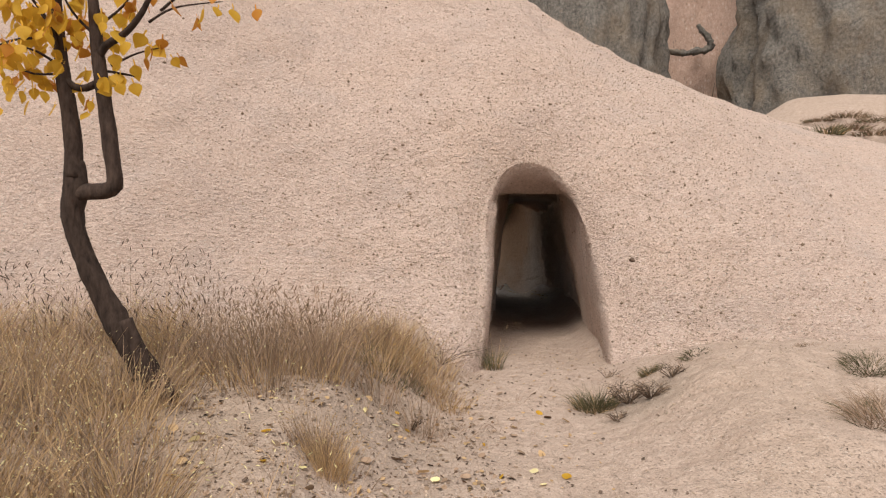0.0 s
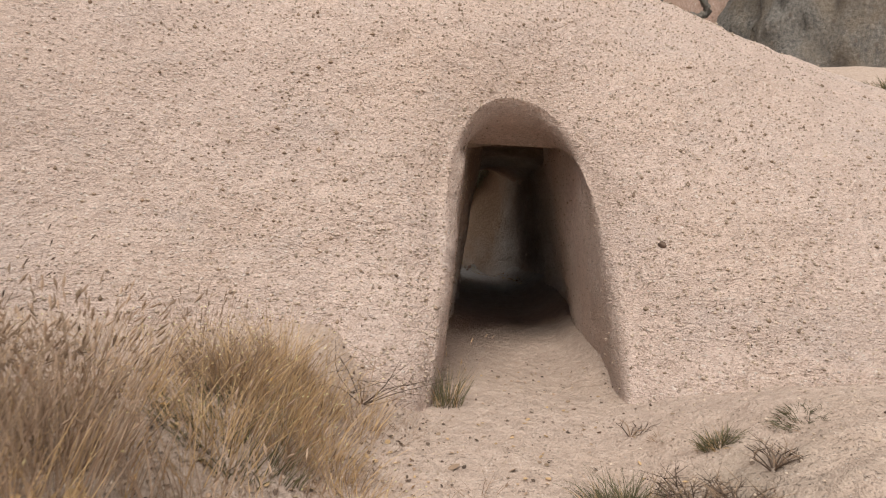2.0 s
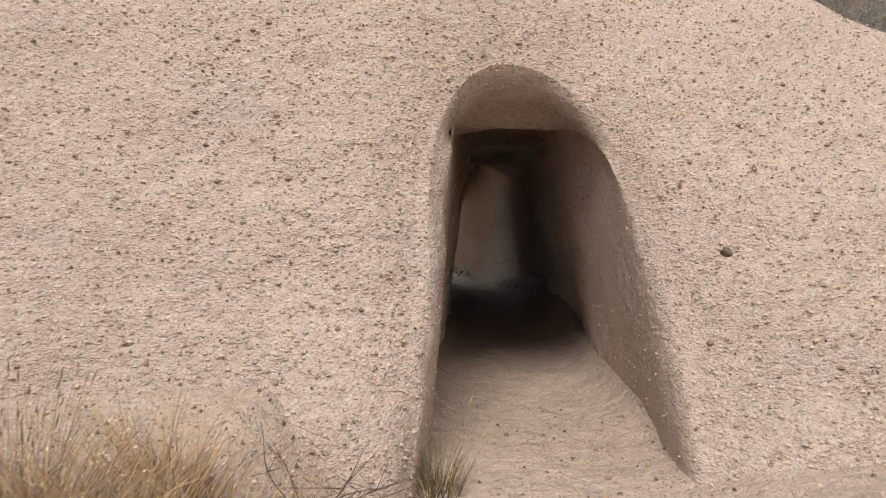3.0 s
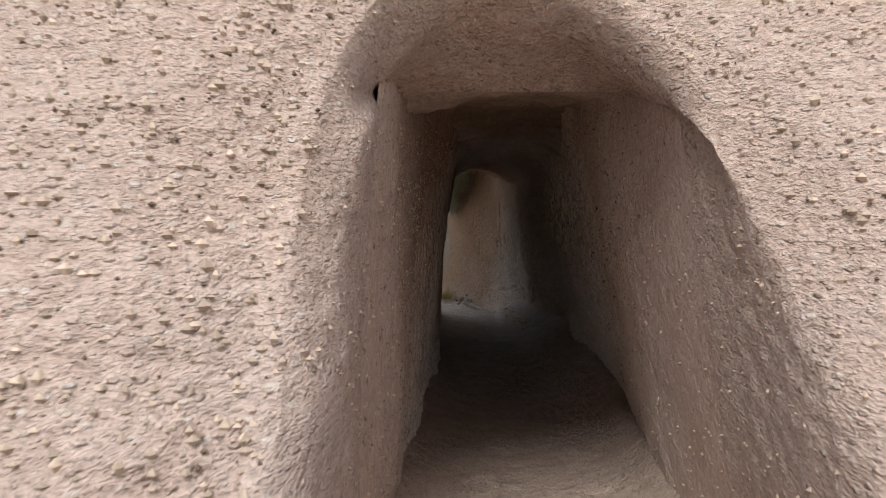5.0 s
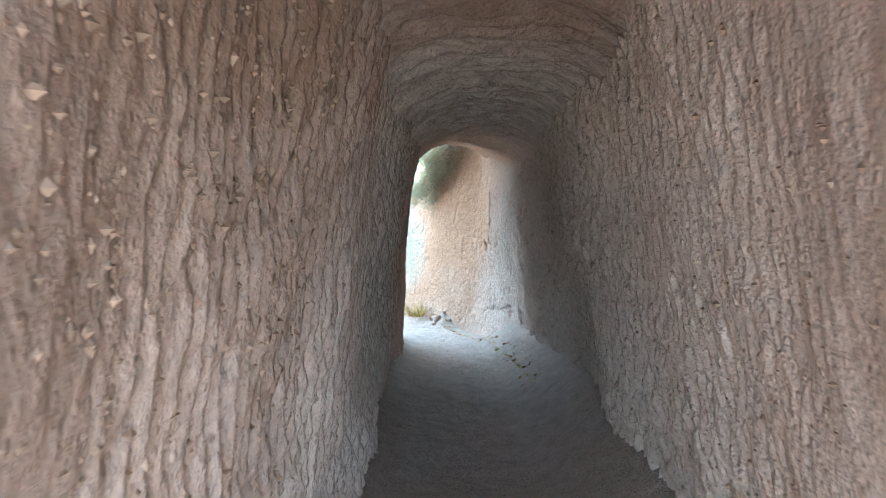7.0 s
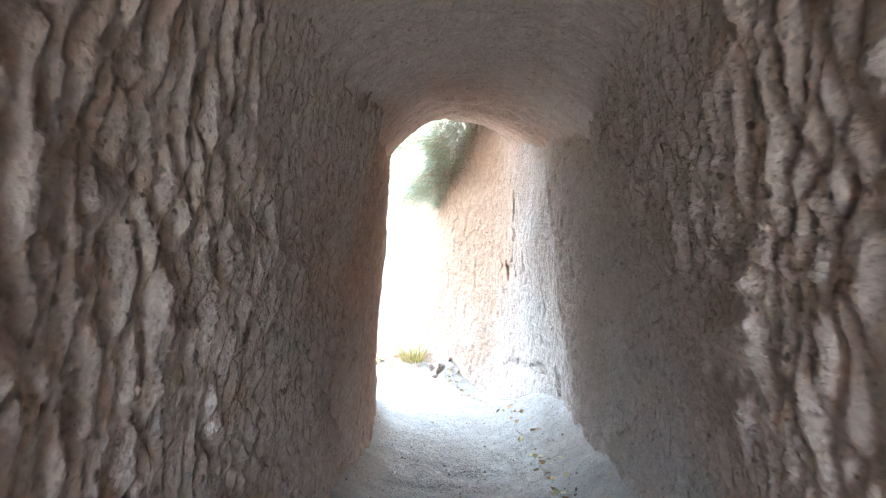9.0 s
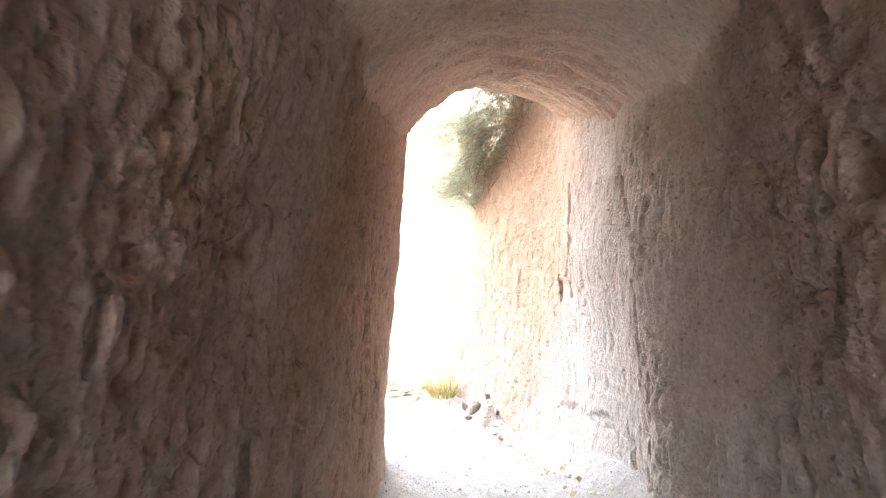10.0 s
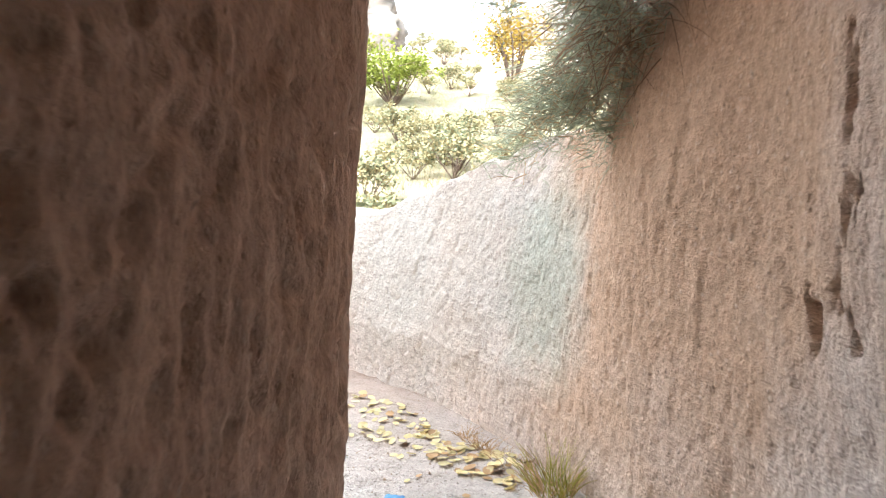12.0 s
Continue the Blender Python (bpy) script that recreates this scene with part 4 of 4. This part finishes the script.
for k in range(7):
    B.clump(-0.72 + rng.gauss(0, 0.07), 3.72 + rng.gauss(0, 0.07), None, 0.09, 85, rng.uniform(0.24, 0.36), 0.0016, 0.6, 0.14, 0 if k % 3 else 1, 0.2, (0.02, 0.003), 0)
B.make("straw_tussock", [STRAW, DULL], "small dry tussock on the sandy bank", "grass")
B = Blades(rng)
for k in range(42):  # scattered tall stalks with dark heads before the rock
    x, y = rng.uniform(-4.0, -1.6), rng.uniform(4.6, 6.4)
    B.clump(x, y, None, 0.16, 10, rng.uniform(0.5, 0.72), 0.0014, 0.5, 0.16, 0, 0.9, (0.055, 0.0045), 1)
B.make("grass_stalks", [DULL, TWIG], "thin dry grass stalks with dark drooping seed heads", "grass")
B = Blades(rng)
for k in range(34):  # grey litter of low dead stems along the bank edge
    x, y = 0.02 + rng.gauss(0, 0.16), 6.0 + rng.gauss(0, 0.55)
    B.clump(x, y, None, 0.10, 16, 0.16, 0.0016, 1.6, 0.2, 0, 0.0)
for k in range(20):
    x, y = -0.45 + rng.gauss(0, 0.25), 4.9 + rng.gauss(0, 0.4)
    B.clump(x, y, None, 0.10, 12, 0.12, 0.0015, 1.8, 0.2, 0, 0.0)
for k in range(170):
    x, y = rng.uniform(-1.9, 0.1), rng.uniform(3.2, 6.4)
    B.clump(x, y, None, 0.10, 12, 0.11, 0.0016, 1.8, 0.2, 0, 0.0)
B.make("dead_stems", [DULL], "low tangle of dead grey stems on the bank edge", "dead stems")


def tuft(x, y, z, radius, count, height, mats, lean, label, droop=0.25, width=0.0024):
    b = Blades(rng)
    b.clump(x, y, z, radius, count, height, width, lean, droop, 0, 0.0)
    b.clump(x, y, z, radius * 1.1, count // 3, height * 0.8, width, lean * 1.3, droop, 1, 0.0)
    return b.make("grass_tuft", mats, label, "grass tuft", "tufts on the sand", "")


tuft(0.50, 7.35, None, 0.10, 130, 0.30, [GREEN, STRAW], 0.55, "olive grass tuft at the foot of the cave mouth", 0.15)
b = Blades(rng)
b.clump(0.55, 7.35, None, 0.05, 9, 0.52, 0.0013, 0.5, 0.12, 0, 1.0, (0.05, 0.003), 0)
b.make("grass_stalk", [STRAW], "few pale stalks rising from the tuft by the mouth", "grass", "", "")
tuft(1.16, 5.62, None, 0.14, 460, 0.24, [GREEN, STRAW], 1.0, "olive grass tuft on the edge of the trodden path", 0.3)
tuft(1.72, 5.95, None, 0.07, 260, 0.13, [GREEN, STRAW], 1.2, "small green tuft on pale sand")
tuft(2.05, 5.80, None, 0.11, 280, 0.09, [GREEN, DULL], 2.2, "flat green tuft on pale sand")
tuft(2.86, 4.80, None, 0.13, 300, 0.16, [GREEN, DULL], 1.6, "brown dying tuft on pale sand")
tuft(2.80, 5.50, None, 0.07, 140, 0.07, [DULL, GREEN], 2.0, "tiny brown tuft on pale sand")
tuft(2.50, 4.05, None, 0.2, 420, 0.24, [DULL, GREEN], 1.4, "dry brown tuft beside the path")
tuft(1.60, 6.35, None, 0.05, 40, 0.08, [DULL, TWIG], 1.8, "tiny dead tuft on pale sand")
for x, y, s in ((11.3, 19.0, 0.5), (10.2, 19.9, 0.3), (11.9, 18.7, 0.6), (10.9, 19.7, 0.35), (12.3, 19.2, 0.6), (11.6, 19.5, 0.5)):
    tuft(x, y, gz(x, y), s, 260, s * 0.6, [DULL, GREEN], 1.6, "coarse olive grass tuft on the sand slope", 0.25, 0.010)
for x, y, s in ((6.1, 11.0, 0.25),):
    q = y - float(FACE_Y(np.array(x)))
    z = float(hill_point(np.array(x), np.array(q))[2])
    tuft(x, y, z, s, 160, s * 0.9, [GREEN, STRAW], 1.2, "coarse grass tuft on the crest of the sand", 0.25, 0.008)


def dead_bush(x, y, size, count, label):
    """A low bush of dark forking twigs."""
    bush = tagged(new("dead_bush"), label, "bush")
    bush.location = (x, y, gz(x, y))
    for k in range(count):
        bm = bmesh.new()
        a = rng.uniform(0, 6.28)
        d = Vector((math.cos(a) * rng.uniform(0.4, 1.2), math.sin(a) * rng.uniform(0.4, 1.2), rng.uniform(0.25, 0.9))).normalized() * size
        p1 = d * 0.5 + Vector((rng.gauss(0, 0.1), rng.gauss(0, 0.1), rng.gauss(0, 0.06))) * size
        tube(bm, [(0, 0, -0.02), p1, d], [0.0045, 0.003, 0.001], 5)
        for _ in range(3):
            q = p1.lerp(d, rng.random())
            tube(bm, [q, q + Vector((rng.gauss(0, 0.3), rng.gauss(0, 0.3), rng.uniform(0, 0.3))) * size], [0.002, 0.0008], 4)
        part("twig", bm, TWIG if k % 3 else DULL, bush)
    return bush


dead_bush(1.40, 5.50, 0.20, 40, "low dark dead bush on the crumbling path edge")
dead_bush(1.50, 5.28, 0.17, 34, "low dark dead bush on the crumbling path edge")
dead_bush(-0.05, 6.75, 0.34, 14, "sprawling bare twiggy bush beside the cave mouth")
dead_bush(-0.30, 4.85, 0.13, 10, "small bare grey bush on the bank")
dead_bush(1.72, 5.45, 0.13, 22, "low scatter of grey dead twigs on the sand")
dead_bush(1.22, 5.20, 0.10, 16, "low scatter of grey dead twigs on the sand")
dead_bush(1.5, 6.55, 0.12, 8, "small heap of dark twigs by the mouth")


def litter(name, spots, sizes, mats, label, seed, flat=0.35):
    """Loose fallen leaves, curled, lying on the ground."""
    r = random.Random(seed)
    v, f, idx = [], [], []
    for x, y, z in spots:
        s = r.uniform(*sizes)
        m = pose(x, y, z + 0.004 + s * 0.12, r.gauss(0, 57 * flat), r.gauss(0, 57 * flat), r.uniform(0, 360))
        n0 = len(v)
        curl = r.uniform(-0.5, 0.9)
        for k in range(6):
            t = k / 5
            w = 0.5 * math.sin(math.pi * (0.06 + 0.9 * t)) ** 0.8 * s
            for sg in (-1, 0, 1):
                v.append(tuple(m @ Vector((sg * w, (t - 0.5) * s * 1.2, curl * s * (abs(sg) * 0.18 + 0.35 * (t - 0.5) ** 2)))))
        mi = r.randrange(len(mats))
        for k in range(5):
            a = n0 + 3 * k
            f += [(a, a + 1, a + 4, a + 3), (a + 1, a + 2, a + 5, a + 4)]
            idx += [mi, mi]
    ob = raw(name, v, f, mats, index=idx, smooth_faces=True)
    return tagged(ob, label, "fallen leaves", kind="stuff")


rng = random.Random(33)
sp = []
for k in range(180):  # drift of leaves along the foot of the bank
    t = rng.random() ** 0.8
    x, y = 0.15 + 1.35 * t, 20.45 - 1.15 * t
    w = 0.10 + 0.10 * math.sin(3 * t)
    x, y = x - abs(rng.gauss(0, w)), y - abs(rng.gauss(0, w)) + 0.04
    sp.append((x, y, gz(x, y)))
litter("leaf_drift", sp, (0.03, 0.062), [FALLEN, FALLEN, FALLEN, STRAW], "drift of yellow leaves along the foot of the bank", 34, 0.2)
sp = []
for k in range(90):  # line of leaves at the edge of the passage floor
    y = rng.uniform(15.0, 18.6)
    x = float(RIGHT_X(np.array(min(y, 16.8)))) - 0.16 - max(0, y - 17.2) * 0.35 + rng.gauss(0, 0.035)
    sp.append((x, y, gz(x, y)))
litter("leaf_trail", sp, (0.02, 0.04), [FALLEN, STRAW], "thin trail of leaves along the passage floor", 35)
sp = []
for k in range(240):
    x, y = rng.uniform(-2.6, 0.9), rng.uniform(2.2, 6.2)
    sp.append((x, y, gz(x, y)))
litter("leaf_litter", sp, (0.025, 0.06), [FALLEN, STRAW, STRAW, DULL, DULL, LEAF], "scattered yellow and brown leaves on the bank", 36)
sp = []
for k in range(420):
    y = rng.uniform(2.6, 9.0)
    x = float(PATH_X(np.array(y))) + rng.gauss(0, 0.4)
    sp.append((x, y, gz(x, y)))
litter("chaff", sp, (0.008, 0.028), [DULL, TWIG, STRAW], "bits of bark and dead leaf on the path", 37)

sp = []
for k in range(2300):
    x, y = rng.uniform(-2.3, 0.25), rng.uniform(2.2, 6.6)
    sp.append((x, y, gz(x, y)))
litter("chaff", sp, (0.008, 0.03), [DULL, TWIG, STRAW, DULL], "bits of dead stem and leaf on the gravelly bank", 38)

# scrap of blue plastic by the exit
bm = bmesh.new()
bmesh.ops.create_grid(bm, x_segments=8, y_segments=6, size=0.5)
for v in bm.verts:
    v.co = Vector((v.co.x * 0.09, v.co.y * 0.06, 0.012 * noise.noise(v.co * 4) + 0.012))
bmesh.ops.solidify(bm, geom=bm.faces[:], thickness=0.001)
scrap = tagged(part("plastic_scrap", bm, BLUE), "crumpled scrap of blue plastic on the ground", "litter")
scrap.location = (0.88, 18.95, gz(0.88, 18.95))

# ---------------------------------------------------------------- scrub hanging over the bank
rng = random.Random(44)
scrub = tagged(new("hanging_bush"), "grey-green bush hanging over the edge of the bank", "bush")
scrub.location = (1.95, 18.75, 2.0)
roots = []
for k in range(18):
    t = k / 17
    base = Vector((1.76 + 0.46 * t, 19.12 - 0.90 * t, 1.50 + 1.25 * t)) - Vector(scrub.location)
    bm = bmesh.new()
    d = Vector((-0.50 + rng.gauss(0, 0.2), -0.05 + rng.gauss(0, 0.25), 0.35 + rng.gauss(0, 0.2)))
    p1 = base + d * 0.22 + Vector((0, 0, 0.05))
    p2 = p1 + Vector((d.x, d.y, -0.1 + rng.gauss(0, 0.2))) * 0.28
    p3 = p2 + Vector((d.x * 0.5, d.y * 0.5, -0.5)) * 0.25
    tube(bm, [base - d * 0.02, base, p1, p2, p3], [0.006, 0.006, 0.005, 0.003, 0.0015], 6, 0.2, k)
    part("stem", bm, DULL, scrub)
    roots.append((base, p1, p2, p3))
B = Blades(rng)
for k in range(15000):
    base, p1, p2, p3 = rng.choice(roots)
    q = rng.random()
    p = base.lerp(p1, q * 3) if q < 0.33 else p1.lerp(p2, (q - 0.33) * 3) if q < 0.66 else p2.lerp(p3, (q - 0.66) * 3)
    p = p + Vector((rng.gauss(0, 0.06), rng.gauss(0, 0.08), rng.gauss(0, 0.06)))
    B.blade(p, (rng.gauss(-0.35, 0.6), rng.gauss(-0.2, 0.6), rng.gauss(0.0, 0.5)), rng.uniform(0.06, 0.16), 0.0020, 0.35, 0 if rng.random() < 0.82 else 1, 2)
raw("foliage", B.v, B.f, [SCRUB, STRAW], scrub, B.i)
scrub.location += Vector((0.10, -0.07, 0.0))
rng = random.Random(45)
B = Blades(rng)
for k in range(900):
    base, p1, p2, p3 = rng.choice(roots[4:])
    B.blade(base + Vector((rng.gauss(-0.07, 0.10), rng.gauss(0, 0.08), rng.gauss(0.03, 0.07))), (rng.gauss(-0.3, 0.4), rng.gauss(-0.4, 0.4), rng.gauss(-0.3, 0.4)), rng.uniform(0.15, 0.42), 0.0030, 0.3, 0, 4)
raw("dead_fringe", B.v, B.f, [DULL], scrub, B.i)["label"] = "hanging fringe of dead brown roots"

b = Blades(rng)
b.clump(1.60, 19.02, 0.0, 0.10, 130, 0.24, 0.0024, 0.8, 0.2, 0, 0.0)
b.clump(1.60, 19.02, 0.0, 0.10, 80, 0.20, 0.0022, 0.9, 0.25, 1, 0.0)
b.make("grass_tuft", [LIME, STRAW], "yellow-green grass tuft below the bank", "grass tuft", "tufts below the bank", "")
b = Blades(rng)
for k in range(16):
    t = k / 15
    b.clump(1.0 + 0.75 * t, 19.75 - 0.75 * t, -0.06, 0.05, 22, 0.10, 0.002, 1.2, 0.3, 0, 0.0)
b.make("grass_fringe", [STRAW], "low dry grass along the foot of the bank", "grass")


# ---------------------------------------------------------------- cliffs and the far valley
def crag(name, x, y, z, wx, wy, h, mat, label, seed, taper=0.35, lean=0.0):
    """A weathered rock mass with fluted sides and a broken crown."""
    nu, nv_ = 150, 90
    a = np.linspace(0, 2 * np.pi, nu, endpoint=False)[None]
    v = np.linspace(0, 1, nv_)[:, None]
    prof = (1 - taper * v ** 1.3) * np.sqrt(np.clip(1 - np.clip((v - 0.8) / 0.2, 0, 1) ** 2.2, 0, 1) * 0.98 + 0.02)
    X = wx * np.cos(a) * prof + lean * h * v
    Y = wy * np.sin(a) * prof
    Z = h * v + 0 * a
    d = 1 + 0.14 * fbm(np.cos(a) * 1.6 + seed, np.sin(a) * 1.6, v * 1.8, 4, seed) + 0.07 * fbm(np.cos(a) * 6, np.sin(a) * 6, v * 7 + seed, 4, seed + 5) + 0.03 * fbm(np.cos(a) * 22, np.sin(a) * 22, v * 16, 3, seed + 9)
    P = np.stack([x + X * d, y + Y * d, z + Z * (1 + 0.06 * fbm(np.cos(a) * 2, np.sin(a) * 2, v + seed, 3, seed + 3))], -1)
    ob = sheet(name, P, mat, label, "cliff", kind="", wrap=True, flip=True)
    return ob


crag("cliff", 5.9, 27.0, 2.0, 3.5, 3.0, 14, CLIFF, "dark grey weathered cliff above the sand slope", 3, 0.35)
crag("cliff", 18.4, 27.5, 4.0, 6.6, 4.5, 16, CLIFF, "broad grey-brown cliff above the sand slope", 14, 0.25)
crag("rosy_rock", 11.7, 33.0, 3.0, 5.0, 2.0, 14.0, ROSE, "rosy sandstone wall between the grey cliffs", 8, 0.1)
bm = bmesh.new()
tube(bm, [(9.7, 30.4, 9.4), (11.0, 30.0, 9.2), (12.0, 30.0, 9.5), (11.4, 30.0, 10.4)], [0.07, 0.13, 0.15, 0.08], 8, 0.9, 2)
tagged(part("rock_ledge", bm, CLIFF), "dark jutting ledge on the rosy rock", "rock")
for px, dy in ((9.0, 23.5), (9.5, 23.8), (8.4, 23.6)):
    bm = bmesh.new()
    tube(bm, [(0, 0, -0.3), (0.08, 0, 0.9), (0.02, 0, 1.9), (0.12, 0, 2.6)], [0.05, 0.04, 0.025, 0.008], 6, 0.2, px)
    tube(bm, [(0.05, 0, 1.1), (0.4, 0.1, 1.6), (0.5, 0.1, 2.1)], [0.02, 0.012, 0.004], 5, 0.2, px)
    sap = tagged(part("sapling", bm, TWIG), "thin bare sapling below the cliffs", "sapling", "saplings below the cliffs")
    sap.location = (px, dy, gz(px, dy))
crag("far_cliff", -62, 118, 13, 26, 8, 22, CLIFF, "pale distant cliff on the valley rim", 21, 0.2)
crag("far_cliff", -4, 122, 12, 20, 8, 17, CLIFF, "pale distant cliff on the valley rim", 25, 0.3)
crag("pale_outcrop", -9.6, 66.5, 6.0, 3.2, 2.0, 3.6, TUFF, "pale rounded outcrop on the valley side", 31, 0.5)


def shrub(name, size, stems, leaves, mats, label, category, seed, leaf=0.05, round_=0.5, bark=TWIG):
    """A shrub or small tree: forking stems and a loose crown of small leaves in uneven tufts."""
    r = random.Random(seed)
    ob = tagged(new(name), label, category)
    tips = []
    for k in range(stems):
        bm = bmesh.new()
        a = r.uniform(0, 6.28)
        top = Vector((math.cos(a) * r.uniform(0.1, round_), math.sin(a) * r.uniform(0.1, round_), r.uniform(0.6, 1.0))) * size
        mid = top * 0.5 + Vector((r.gauss(0, 0.06), r.gauss(0, 0.06), 0)) * size
        tube(bm, [(0, 0, -0.05 * size), mid, top], [0.02 * size, 0.012 * size, 0.004 * size], 5, 0.2, k)
        for _ in range(3):
            q = mid.lerp(top, r.random())
            e = q + Vector((r.gauss(0, 0.18), r.gauss(0, 0.18), r.uniform(0, 0.2))) * size
            tube(bm, [q, e], [0.007 * size, 0.002 * size], 4)
            tips.append(e)
        tips.append(top)
        tips.append(mid.lerp(top, 0.6))
        part("stem", bm, bark, ob)
    v, f, idx = [], [], []
    for k in range(leaves):
        c = r.choice(tips) + Vector((r.gauss(0, 0.085), r.gauss(0, 0.085), r.gauss(0, 0.07))) * size
        d1 = Vector((r.gauss(0, 1), r.gauss(0, 1), r.gauss(0, 1))).normalized() * leaf * size
        d2 = d1.cross(Vector((r.gauss(0, 1), r.gauss(0, 1), r.gauss(0, 1)))).normalized() * leaf * size * 0.6
        n0 = len(v)
        v += [tuple(c - d1), tuple(c + d2), tuple(c + d1), tuple(c - d2)]
        f.append((n0, n0 + 1, n0 + 2, n0 + 3))
        idx.append(r.randrange(len(mats)))
    raw("foliage", v, f, mats, ob, idx)
    return ob


def on_ground(x, y, turn=0.0):
    return pose(x, y, gz(x, y), 0, 0, turn)


lime = shrub("shrub", 3.4, 16, 2600, [LIME_FAR], "bright yellow-green shrub on the valley side", "shrub", 51, 0.04, 0.8)
lime.matrix_basis = on_ground(-14.8, 59.5)
gold = shrub("autumn_tree", 5.5, 9, 1500, [GOLD_FAR], "slender autumn tree with thin yellow leaves", "tree", 52, 0.026, 0.4)
gold.matrix_basis = on_ground(-8.0, 64.5)
grey = [shrub("scrub_bush", 1.7, 9, 900, [SCRUB_FAR, DRY_SLOPE], "grey-green scrub bush on the valley side", "bush", 61, 0.05, 0.9),
        shrub("scrub_bush", 1.3, 8, 700, [SCRUB_FAR, DRY_SLOPE, DRY_SLOPE], "brownish scrub bush on the valley side", "bush", 62, 0.05, 1.0),
        shrub("straw_bush", 1.2, 8, 800, [DRY_SLOPE, DRY_SLOPE, SCRUB_FAR], "straw-coloured bush on the valley side", "bush", 63, 0.05, 1.0)]
rng = random.Random(71)
for k, g in enumerate(grey):
    g["group"] = "bushes on the valley side"
    g.matrix_basis = on_ground(-6.0 - 4 * k, 44 + 5 * k)
for k in range(90):
    y = rng.uniform(28, 95)
    x = -0.30 * (y - 16) + rng.gauss(0, 0.16) * (y - 10)
    copy_thing(grey[k % 3], on_ground(x, y, rng.uniform(0, 360)))
B = Blades(rng)
for k in range(2600):
    y = 24 + 60 * rng.random() ** 1.5
    x = -0.28 * (y - 16) + rng.gauss(0, 0.2) * (y - 12)
    for _ in range(4):
        B.blade((x + rng.gauss(0, 0.25), y + rng.gauss(0, 0.25), gz(x, y) - 0.03), (rng.gauss(0, 0.4), rng.gauss(0, 0.4), 1), rng.uniform(0.3, 0.8), 0.012, 0.2, rng.choice((0, 0, 1, 2)), 2)
B.make("valley_grass", [DRY_SLOPE, DRY_SLOPE, SCRUB_FAR], "dry tawny grass on the far valley side", "grass")
